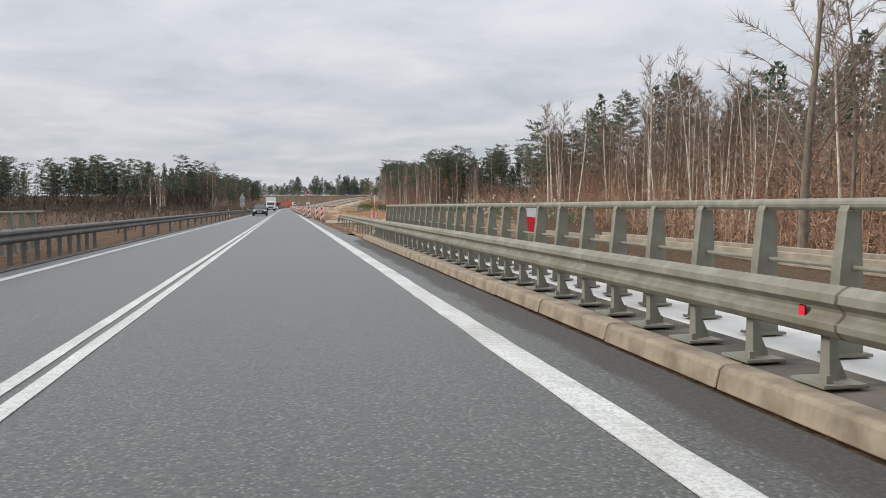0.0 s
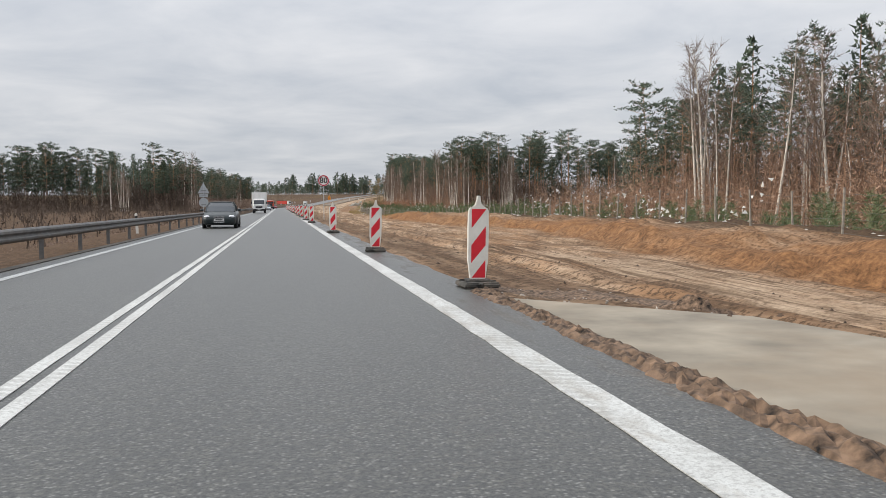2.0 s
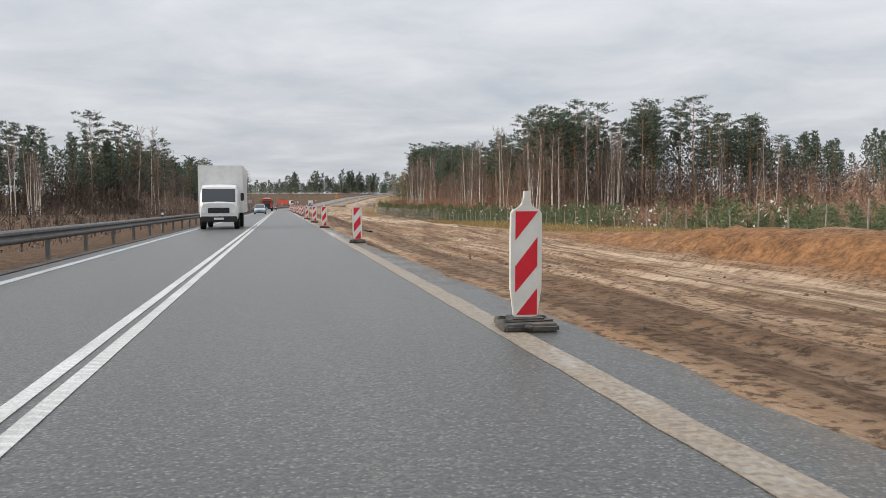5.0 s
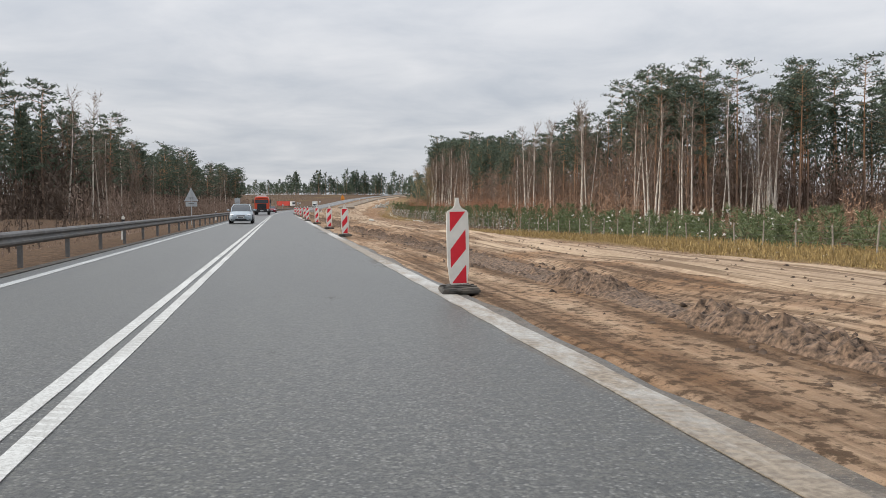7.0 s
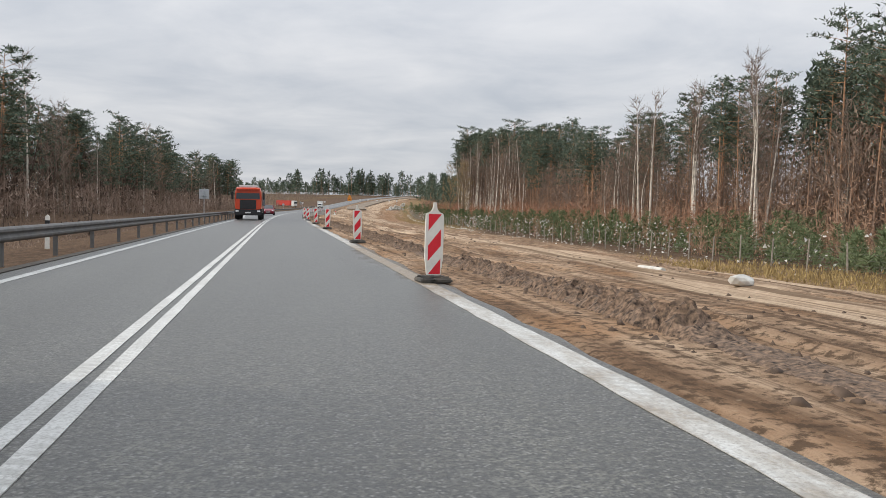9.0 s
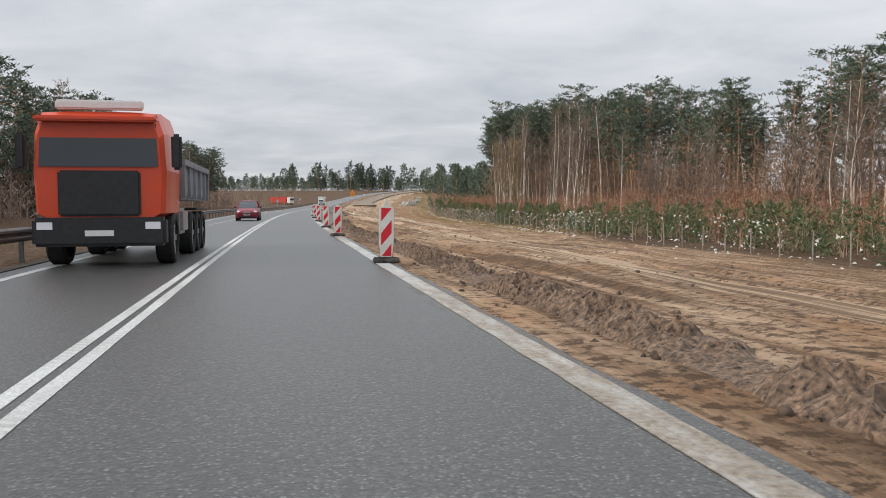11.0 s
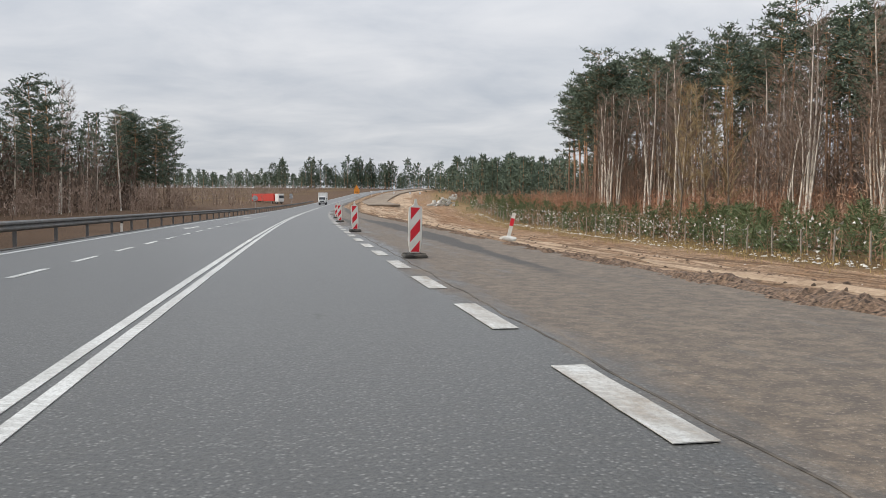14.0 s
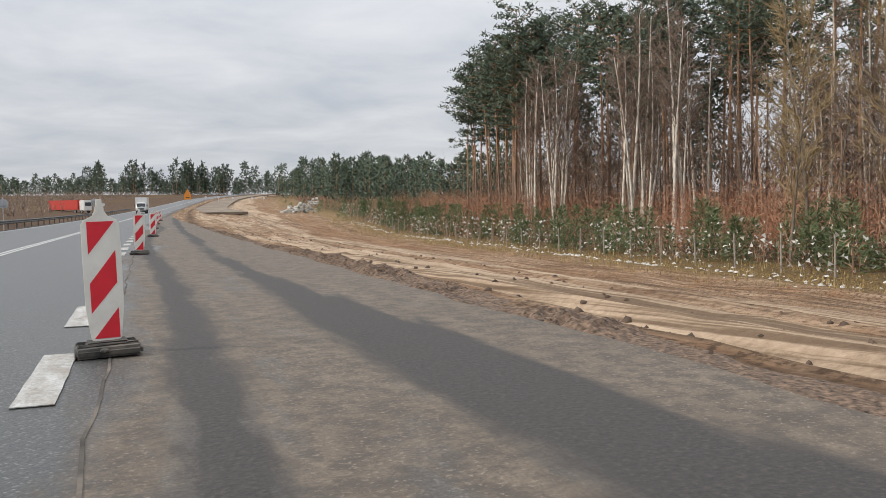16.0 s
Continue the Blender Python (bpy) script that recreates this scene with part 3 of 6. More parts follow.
# broken lines: wide dashes at the old exit on the right, thin ones at the turning lane on the left
dash = line_mesh("dash", -1.0, 1.0, lambda y: 0.0, 0.26, 0.25, 0.12, 0.01)
dusty_dash = line_mesh("dash", -1.0, 1.0, lambda y: 0.0, 0.26, 0.25, 0.42, 0.01)
small_dash = line_mesh("small_dash", -0.95, 0.95, lambda y: 0.0, 0.14, 0.5, 0.0, 0.015)
exit_line = tagged(new("exit_dashes"), "worn broken white line of wide dashes", "road marking", kind="structure")
turn_line = tagged(new("turn_lane_dashes"), "broken white line beside the turning lane", "road marking", kind="structure")
for k in range(46):
    y = 389.0 + 3.82 * k + 0.6 * float(step(472, 486, 389.0 + 3.82 * k))
    ob = new("dash", dash if k < 4 else dusty_dash)
    ob.parent, ob.matrix_basis = exit_line, at(float(np.interp(y, [390, 440, 465], [1.79, 1.80, 1.67])), y, 0.004)
for k in range(40):
    y = 373.0 + 3.82 * k
    ob = new("dash", small_dash)
    ob.parent, ob.matrix_basis = turn_line, at(-4.85, y, 0.001)


def arrow_mark(s, y):
    pts = [(-0.07, -2.6), (0.07, -2.6), (0.07, 0.2), (0.42, 0.2), (0.0, 2.2), (-0.42, 0.2), (-0.07, 0.2)]
    ob = new("arrow_marking", bm_mesh("arrow", prism(pts, 0.006, "xy", 0.003), LINE))
    ob.matrix_basis = at(s, y, 0.0, 180)
    return tagged(ob, "white painted turning arrow on asphalt", "road marking", kind="structure")


arrow_mark(-5.95, 448)
arrow_mark(-5.95, 478)
arrow_mark(-5.95, 512)


# ---- bridge edge on the right: kerb, walkway, barrier, railing ----
def make_kerb():
    kerb = tagged(new("kerb"), "weathered concrete kerb stones along the bridge", "kerb", kind="structure")
    for k in range(22):
        y0 = -13.0 + 2.0 * k
        bm = prism([(2.80, -0.05), (2.83, 0.085), (2.86, 0.11), (3.02, 0.115), (3.02, -0.05)], 1.975, "xz", 0.0)
        bmesh.ops.bevel(bm, geom=bm.edges[:], offset=0.008, segments=1, affect="EDGES")
        ob = part("kerb_stone", bm, CONCRETE, kerb)
        ob.matrix_basis = pose(random.uniform(-0.008, 0.008), y0, random.uniform(-0.006, 0.004), 0, 0, random.uniform(-0.15, 0.15))


make_kerb()
v, f = sweep([(3.02, -0.3), (3.02, 0.10), (3.56, 0.105), (3.56, -0.9)], lambda y: 0, -20, 31, 3)
tagged(new("walkway", mesh_of("walkway", v, f, plain("dark_mastic", (0.085, 0.076, 0.066), 0.9, grain=0.3, scale=3.0, dirt=(0.17, 0.14, 0.105)))), "dark dirty bridge walkway", "walkway", kind="structure")
v, f = sweep([(3.56, -0.9), (3.56, 0.10), (4.75, 0.12), (4.75, -0.9)], lambda y: 0, -20, 32, 3)
tagged(new("bridge_edge_beam", mesh_of("edge_beam", v, f, CLEAN)), "clean white concrete edge beam of the bridge", "bridge edge", kind="structure")
for k, (x0, y0, x1, y1) in enumerate(((17.7, 4.0, 17.6, 60.0), (19.6, 10.0, 19.3, 48.0))):
    bm = prism([(x0, y0), (x0 + 0.2, y0), (x1 + 0.2, y1), (x1, y1)], 0.5, "xy", -1.02 + 0.03 * k)
    bmesh.ops.bevel(bm, geom=bm.edges[:], offset=0.02, segments=1, affect="EDGES")
    tagged(new("concrete_strip", bm_mesh("concrete_strip", bm, PALE)), "narrow pale concrete strip in brown ground", "concrete strip", kind="structure")
# the pale slab left at the site entrance, its top uneven with dried mud
slab = prism([(2.74, 61.0), (2.78, 72.7), (4.9, 70.3), (5.3, 68.4), (7.2, 63.5), (7.0, 60.6)], 0.75, "xy", -0.78)
bmesh.ops.bevel(slab, geom=slab.edges[:], offset=0.02, segments=1, affect="EDGES")
slab2 = prism([(6.6, 54.0), (6.9, 60.0), (11.0, 59.0), (10.6, 53.2)], 0.6, "xy", -0.80)
bmesh.ops.bevel(slab2, geom=slab2.edges[:], offset=0.02, segments=1, affect="EDGES")
tagged(new("concrete_slab", bm_mesh("slab", slab2, PALE)), "tilted pale concrete slab in the churned soil", "slab", kind="structure")
tagged(new("concrete_slab", bm_mesh("slab", slab, PALE)), "pale dusty concrete slab at the site entrance", "slab", kind="structure")

W_BEAM = [(0.0, 0.0), (-0.03, 0.012), (-0.075, 0.055), (-0.08, 0.095), (-0.03, 0.135), (-0.022, 0.155), (-0.03, 0.175), (-0.08, 0.215), (-0.075, 0.265), (-0.03, 0.30), (0.0, 0.312)]


def beam_profile(side=1, t=0.008):
    front = [(x * side, z) for x, z in W_BEAM]
    return front + [(x * side + t * side, z) for x, z in W_BEAM[::-1]]


def guard_s(y):
    return float(np.interp(y, [-60, 26, 60], [3.06, 3.06, 3.82]))


def guard_z(y):
    return float(np.interp(y, [-60, 26, 58.8], [0.42, 0.42, 0.32]))


def make_guardrail_right():
    rail = thing("guardrail", "grey galvanised steel guardrail with low ramped end", "guardrail")
    for a in np.arange(-20.0, 58.8, 4.0):
        b = min(a + 4.03, 58.8)
        v, f = sweep(beam_profile(), guard_s, a, b, 1.0)
        part("beam", mesh_of("beam", [(x, y, z + guard_z(y)) for x, y, z in v], f, STEEL), None, rail)
    # the end slopes down to the ground
    v, f = [], []
    prof = beam_profile()
    for k, (y, dz) in enumerate(((58.8, 0.0), (59.1, -0.03), (61.0, -0.34))):
        v += [(guard_s(y) + s, y, 0.32 + dz + z) for s, z in prof]
    n = len(prof)
    f = [(k * n + j, k * n + (j + 1) % n, (k + 1) * n + (j + 1) % n, (k + 1) * n + j) for k in range(2) for j in range(n)] + [tuple(range(n))[::-1], tuple(range(2 * n, 3 * n))]
    part("ramped_end", mesh_of("ramped_end", v, f, STEEL), None, rail, "sloping end of the rail")
    plate_post = prism([(-0.05, 0), (0.05, 0), (0.035, 0.46), (-0.035, 0.46)], 0.06, "yz", 0.0)
    for m in (box(0.03, 0, 0.0, 0.30, 0.34, 0.022, 0.006), prism([(0.06, 0.0), (0.16, 0.0), (0.06, 0.22)], 0.012, "xz", -0.006), box(0.16, 0.1, 0.02, 0.04, 0.04, 0.05), box(-0.05, -0.1, 0.02, 0.04, 0.04, 0.05)):
        me = bpy.data.meshes.new("t")
        m.to_mesh(me)
        m.free()
        plate_post.from_mesh(me)
        bpy.data.meshes.remove(me)
    bridge_post = bm_mesh("bridge_post", plate_post, STEEL)
    sigma = bm_mesh("sigma_post", prism([(-0.055, -0.03), (0.055, -0.03), (0.055, -0.022), (-0.047, -0.022), (-0.047, 0.022), (0.055, 0.022), (0.055, 0.03), (-0.055, 0.03)], 1.15, "xy", -0.62), STEEL)
    for y in np.arange(-12.01, 31, 0.815):
        ob = part("post", bridge_post, None, rail)
        ob.matrix_basis = pose(guard_s(y) + 0.06, y, 0.12, 0, 0, random.uniform(-2, 2))
    for y in (32.6, 34.35, 36.1, 37.85, 39.6, 41.35, 45.2, 48.9, 52.2, 55.15, 58.2):
        ob = part("post", sigma, None, rail)
        ob.matrix_basis = pose(guard_s(y) + 0.1, y, 0, random.uniform(-1, 1), random.uniform(-1, 1), 90)
    for y in (4.35, 22.9, 40.5, 52.1):
        bm = box(0, 0, 0, 0.012, 0.07, 0.075, 0.008)
        ob = part("reflector", bm, RED, rail, "small red reflector")
        ob.matrix_basis = pose(guard_s(y) - 0.055, y, guard_z(y) + 0.10)


def make_railing(s=3.86, face=1, end=32.1, lift=0.0):
    railing = thing("bridge_railing", "grey painted steel bridge railing with flat posts and tube", "railing", pose(s, 0, lift) @ Matrix.Diagonal((face, 1, 1, 1)))
    post = bmesh.new()
    prism([(-0.11, 0.0), (0.11, 0.0), (0.095, 0.6), (0.07, 1.03), (-0.03, 1.03), (-0.075, 0.6)], 0.012, "xz", -0.045, post)
    prism([(-0.11, 0.0), (0.11, 0.0), (0.095, 0.6), (0.07, 1.03), (-0.03, 1.03), (-0.075, 0.6)], 0.012, "xz", 0.045, post)
    prism([(-0.125, 0.0), (-0.09, 0.6), (-0.045, 1.03), (0.0, 1.11), (0.05, 1.115), (0.05, 1.10), (0.005, 1.09), (-0.03, 1.02), (-0.075, 0.6), (-0.11, 0.0)], 0.10, "xz", -0.05, post)
    box(0, 0, 0, 0.3, 0.2, 0.02, 0, post)
    me = bm_mesh("railing_post", post, STEEL)
    for k in range(int((end + 13.3) / 1.0207) + 1):
        ob = part("post", me, None, railing)
        ob.matrix_basis = pose(0, -13.29 + 1.0207 * k, 0.12)
    part("top_rail", tube([(0.02, -14, 1.20), (0.02, 10, 1.20), (0.02, end, 1.20)], 0.044, 12), STEEL, railing)
    for h in (0.45, 0.75):
        part("rail", tube([(0.02, -14, h), (0.02, end - 0.1, h)], 0.018, 8), STEEL, railing)


make_guardrail_right()
make_railing()
make_railing(-7.25, -1, 26.5, -0.14)


# ---- barrier on the left ----
def left_rail_s(y):
    return float(np.interp(y, [-60, 362, 400, 441, 700], [-5.85, -5.85, -7.1, -8.4, -8.5]))


def make_guardrail_left():
    rail = thing("guardrail", "long dark weathered steel guardrail on a grassy verge", "guardrail")
    for a in np.arange(-20.0, 699, 12.0):
        v, f = sweep(beam_profile(-1), left_rail_s, a, a + 12.03, 3.0 if a < 300 else 2.0, 0.42)
        part("beam", mesh_of("beam", v, f, OLD_STEEL), None, rail)
    me = bm_mesh("left_post", prism([(-0.05, -0.03), (0.05, -0.03), (0.05, 0.03), (-0.05, 0.03)], 1.25, "xy", -0.55), OLD_STEEL)
    for y in [-18 + 1.0 * k for k in range(46)] + [32 + 4.0 * k for k in range(168)]:
        ob = part("post", me, None, rail)
        ob.matrix_basis = at(left_rail_s(y) - 0.08, y)


make_guardrail_left()
v, f = sweep([(-0.12, -0.1), (-0.12, 0.02), (0.12, 0.02), (0.12, -0.1)], lambda y: left_line(y) - 0.62, -60, 700, 4)
tagged(new("gutter", mesh_of("gutter", v, f, plain("dark_gutter", (0.06, 0.052, 0.044), 0.9, grain=0.3, scale=2.0))), "dark muddy gutter beside the asphalt", "gutter", kind="structure")


# ---- guide beacons ----
BEACONS = ((2.67, 63), (2.67, 73.84), (2.26, 83.27), (2.11, 97.99), (2, 119.57), (1.94, 130.52), (2, 147), (2, 162), (2.1, 180.6), (2, 198.7), (2.06, 213.57), (2.01, 228.18), (2.17, 250.77), (2.23, 263.17), (2.17, 277.53), (1.96, 291.84), (2.14, 307.3), (2.15, 326.2), (2.1, 341.5), (1.9, 357.2), (1.8, 372.06), (1.88, 384.3), (1.94, 400.77), (1.97, 417.72), (1.98, 433.44), (2.35, 452.1), (2.05, 469.91), (2.04, 489.82), (2.2, 507.6), (2.6, 526), (2.65, 545), (2.7, 565), (2.7, 587))


def make_beacon():
    root = thing("guide_beacon", "red and white striped plastic guide beacon on a black rubber foot", "traffic beacon", group="guide beacons along the works")
    outline = [(-0.085, 0.085), (0.085, 0.085), (0.12, 0.12), (0.152, 0.36), (0.155, 0.80), (0.152, 1.035), (0.13, 1.07), (0.052, 1.095), (0.046, 1.13), (0.026, 1.145), (0.022, 1.235), (-0.022, 1.235), (-0.026, 1.145), (-0.046, 1.13), (-0.052, 1.095), (-0.13, 1.07), (-0.152, 1.035), (-0.155, 0.80), (-0.152, 0.36), (-0.12, 0.12)]
    bm = prism(outline, 0.056, "xz", -0.028)
    bmesh.ops.bevel(bm, geom=[e for e in bm.edges if abs(e.verts[0].co.y - e.verts[1].co.y) < 1e-5], offset=0.010, segments=2, affect="EDGES")
    body = part("panel_body", bm, WHITE, root, "white moulded plastic panel")
    w, lo, hi, slope = 0.108, 0.125, 1.055, 1.2
    for side, y in ((-1, -0.0315), (1, 0.0285)):
        for pts in (((-w, hi), (w, hi), (w, hi - 0.004), (-w, hi - 2 * w * slope)),
                    ((-w, hi - 0.49), (w, hi - 0.49 + 2 * w * slope), (w, hi - 0.49), (-w, hi - 0.49 - 2 * w * slope + 0.02)),
                    ((-w + 0.012, lo), (w, lo + 2 * w * slope - 0.02), (w, lo))):
            part("stripe", prism([(x * -side if side > 0 else x, z) for x, z in pts], 0.003, "xz", y), RED, body, "red reflective stripe")
    foot = bmesh.new()
    box(0, 0, 0.0, 0.56, 0.52, 0.075, 0.02, foot)
    box(0, 0.0, 0.07, 0.3, 0.34, 0.04, 0.015, foot)
    for sx in (-1, 1):
        box(sx * 0.13, 0.19, 0.06, 0.07, 0.10, 0.035, 0.01, foot)
        box(sx * 0.13, -0.19, 0.06, 0.07, 0.10, 0.035, 0.01, foot)
    for v in foot.verts:
        v.co += Vector((random.uniform(-0.008, 0.008), random.uniform(-0.008, 0.008), random.uniform(-0.006, 0.006) if v.co.z > 0.01 else 0))
    for k in range(9):
        a, r = random.uniform(0, 6.28), random.uniform(0.1, 0.3)
        bmesh.ops.create_icosphere(foot, subdivisions=1, radius=random.uniform(0.03, 0.06), matrix=Matrix.Translation((r * math.cos(a), r * math.sin(a), 0.055)) @ Matrix.Diagonal((1.5, 1.2, 0.6, 1)))
    foot.transform(Matrix.Rotation(radians(90), 4, "Z"))
    part("rubber_foot", foot, RUBBER, root, "dirty black rubber foot plate")
    return root


beacon = make_beacon()
for k, (s, y) in enumerate(BEACONS):
    m = at(s, y, 0.004, random.uniform(-7, 7), (random.uniform(-2.0, 1.5), random.uniform(-1.5, 1.5)))
    if k == 0:
        beacon.matrix_basis = m @ Matrix.Diagonal((1, 1, 1.035, 1))
    else:
        copy_thing(beacon, m @ Matrix.Diagonal((1, 1, 1.035, 1)))


# the open joint between the lane and the old exit lane
v, f = sweep([(-0.012, 0.001), (-0.012, 0.005), (0.012, 0.005), (0.012, 0.001)], lambda y: 2.05 + 0.02 * math.sin(y * 1.7) + 0.015 * math.sin(y * 4.1), 412, 540, 0.5)
tagged(new("pavement_joint", mesh_of("joint", v, f, plain("joint_tar", (0.085, 0.074, 0.062), 0.9, grain=0.3, scale=4.0, dirt=(0.24, 0.2, 0.16)))), "dark open joint in the pavement", "joint", kind="structure")


# ---- woods ----
RNG = np.random.RandomState(7)


class Soup:
    """Gathers loose triangles and tapered sticks into one mesh."""

    def __init__(self):
        self.v, self.f, self.n = [], [], 0

    def tris(self, a, b, c):
        k = len(a)
        self.v.append(np.stack([a, b, c], 1).reshape(-1, 3))
        self.f.append(np.arange(3 * k).reshape(-1, 3) + self.n)
        self.n += 3 * k

    def stick(self, pts, radii, sides=5):
        pts = np.asarray(pts, float)
        d = np.gradient(pts, axis=0)
        d /= np.linalg.norm(d, axis=1, keepdims=True) + 1e-9
        ref = np.where(np.abs(d[:, 2:3]) < 0.9, [[0, 0, 1.0]], [[1.0, 0, 0]])
        a = np.cross(d, ref)
        a /= np.linalg.norm(a, axis=1, keepdims=True) + 1e-9
        b = np.cross(d, a)
        ang = np.arange(sides) * 2 * np.pi / sides
        r = np.asarray(radii, float)[:, None, None]
        ring = pts[:, None] + r * (a[:, None] * np.cos(ang)[None, :, None] + b[:, None] * np.sin(ang)[None, :, None])
        self.v.append(ring.reshape(-1, 3))
        n, f = len(pts), []
        for i in range(n - 1):
            for k in range(sides):
                p, q = i * sides + k, i * sides + (k + 1) % sides
                f += [(p, q, q + sides), (p, q + sides, p + sides)]
        self.f.append(np.asarray(f) + self.n)
        self.n += n * sides

    def twigs(self, start, way, length, width):
        """Thin pointed blades from start along way."""
        side = np.cross(way, RNG.randn(len(way), 3))
        side /= np.linalg.norm(side, axis=1, keepdims=True) + 1e-9
        w = np.asarray(width).reshape(-1, 1) * side
        self.tris(start - w, start + w, start + way * np.asarray(length).reshape(-1, 1))

    def add(self, verts, faces):
        self.v.append(verts)
        self.f.append(faces + self.n)
        self.n += len(verts)

    def arrays(self):
        return np.concatenate(self.v), np.concatenate(self.f)

    def mesh(self, name, material, smooth=False):
        v, f = self.arrays()
        me = bpy.data.meshes.new(name)
        me.vertices.add(len(v))
        me.vertices.foreach_set("co", v.astype(np.float32).ravel())
        me.loops.add(3 * len(f))
        me.loops.foreach_set("vertex_index", f.astype(np.int32).ravel())
        me.polygons.add(len(f))
        me.polygons.foreach_set("loop_start", np.arange(0, 3 * len(f), 3, dtype=np.int32))
        me.polygons.foreach_set("loop_total", np.full(len(f), 3, dtype=np.int32))
        me.update(calc_edges=True)
        me.validate()
        me.materials.append(material)
        if smooth:
            me.polygons.foreach_set("use_smooth", np.ones(len(f), dtype=bool))
        return me


def unit(n):
    d = RNG.randn(n, 3)
    return d / (np.linalg.norm(d, axis=1, keepdims=True) + 1e-9)


def trunk_line(h, bend, n=9):
    t = np.linspace(0, 1, n)
    ph = RNG.rand(2) * 6.3
    return np.stack([bend * np.sin(2.2 * t + ph[0]) * t, bend * np.sin(2.6 * t + ph[1]) * t, h * t], 1), t


def pine(h=26.0, crown_from=0.56, spread=2.7, density=1.0):
    """A Scots pine: bare trunk, a crown of flat pads of needles on spreading limbs."""
    wood, leaf = Soup(), Soup()
    line, t = trunk_line(h, 0.5)
    wood.stick(line - (0, 0, 0.3), 0.0075 * h * (1 - 0.86 * t) + 0.015, 6)
    n = int(28 * density)
    for k in range(n):
        w = min(1.0, (k + RNG.rand()) / n)
        u = crown_from + (1.0 - crown_from) * w
        reach = spread * (0.25 + 0.95 * math.sin(math.pi * (0.26 + 0.66 * w))) * RNG.uniform(0.5, 1.2)
        az = 2.4 * k + RNG.uniform(-0.7, 0.7)
        p = np.array([np.interp(u, t, line[:, i]) for i in range(3)])
        d = np.array([math.cos(az), math.sin(az), RNG.uniform(-0.08, 0.32) + 0.3 * w])
        q = p + d * reach
        wood.stick([p, q], [0.05, 0.014], 3)
        m, j = 3, 16
        c = p + (q - p) * np.array([[0.5], [0.8], [1.02]]) + RNG.randn(m, 3) * (0.22, 0.22, 0.10)
        size = np.repeat(RNG.uniform(0.7, 1.25, (m, 1)), j, 0)
        cc = np.repeat(c, j, 0) + RNG.randn(m * j, 3) * (0.40, 0.40, 0.14) * size
        way = unit(m * j) * (1.0, 1.0, 0.5) + (0, 0, 0.38)
        leaf.twigs(cc, way, RNG.uniform(0.42, 0.82, m * j), RNG.uniform(0.07, 0.14, m * j))
    for k in range(9):
        u = RNG.uniform(0.25, crown_from)
        p = np.array([np.interp(u, t, line[:, i]) for i in range(3)])
        az = RNG.rand() * 6.283
        wood.stick([p, p + np.array([math.cos(az), math.sin(az), RNG.uniform(-0.2, 0.3)]) * RNG.uniform(0.6, 1.9)], [0.03, 0.008], 3)
    return wood, leaf


def bare_tree(h=22.0, from_u=0.35, reach0=2.3, n=30, twig_n=9, r0=0.0068, lean=0.6):
    """A leafless tree: white birch or grey broadleaf."""
    wood, leaf = Soup(), Soup()
    line, t = trunk_line(h, lean)
    wood.stick(line - (0, 0, 0.3), r0 * h * (1 - 0.88 * t) + 0.012, 6)
    for k in range(n):
        u = from_u + (0.98 - from_u) * (k + RNG.rand()) / n
        w = (u - from_u) / (1 - from_u)
        reach = reach0 * (1.15 - 0.75 * w) * RNG.uniform(0.6, 1.2)
        az = RNG.rand() * 6.283
        p = np.array([np.interp(u, t, line[:, i]) for i in range(3)])
        d = np.array([math.cos(az), math.sin(az), RNG.uniform(0.7, 1.6)])
        q = p + d * reach * 0.75
        e = q + np.array([d[0] * 0.5, d[1] * 0.5, d[2] * 0.4]) * reach * 0.5 + RNG.randn(3) * 0.15
        leaf.stick([p, q, e], [0.045 * (1 - 0.6 * w), 0.026, 0.008], 3)
        pts = np.concatenate([p + (q - p) * RNG.rand(twig_n, 1), q + (e - q) * RNG.rand(twig_n, 1)])
        way = unit(2 * twig_n) * 0.8 + d * 0.5
        leaf.twigs(pts, way, RNG.uniform(0.5, 1.3, 2 * twig_n), RNG.uniform(0.015, 0.034, 2 * twig_n))
    return wood, leaf


def tree_thing(name, kinds, parts_named, label, group):
    made = []
    for wood, leaf, bark, green in kinds:
        root = thing(name, label, name.replace("_", " "), group=group)
        part("trunk", wood.mesh("trunk", bark, True), None, root)
        part(parts_named, leaf.mesh(parts_named, green), None, root)
        made.append(root)
    return made


def ground_z(x, y):
    s = x - off(y)
    return float(ground_height(np.array([[s]]), np.array([[float(y)]]))[0, 0]) + rise(y)


used = set()


def tall(y):
    """How tall the wood on the right stands along the road."""
    return float(np.interp(y, [0, 195, 340, 355, 370, 400, 430, 470, 500, 560, 650, 660], [1.12, 1.0, 0.93, 0.96, 0.99, 0.96, 0.86, 0.84, 0.99, 1.10, 1.14, 1.0]))


def plant(kinds, spots, lean=1.5, size=(0.85, 1.12)):
    """Sets copies of the given trees on the spots; the first use of each moves the tree itself."""
    for k, (x, y) in enumerate(spots):
        ob = kinds[RNG.randint(len(kinds))]
        m = pose(x, y, ground_z(x, y) - 0.05, RNG.uniform(-lean, lean), RNG.uniform(-lean, lean), RNG.uniform(0, 360))
        scale = RNG.uniform(*size) * (tall(y) if x > 40 else 1.0)
        if ob.name in used:
            ob = copy_thing(ob, m)
        else:
            used.add(ob.name)
            ob.matrix_basis = m
        ob.scale = (scale * RNG.uniform(0.9, 1.1),) * 2 + (scale,)
    for ob in kinds:
        if ob.name not in used:
            ob.matrix_basis = pose(110, 500, ground_z(110, 500))
            used.add(ob.name)


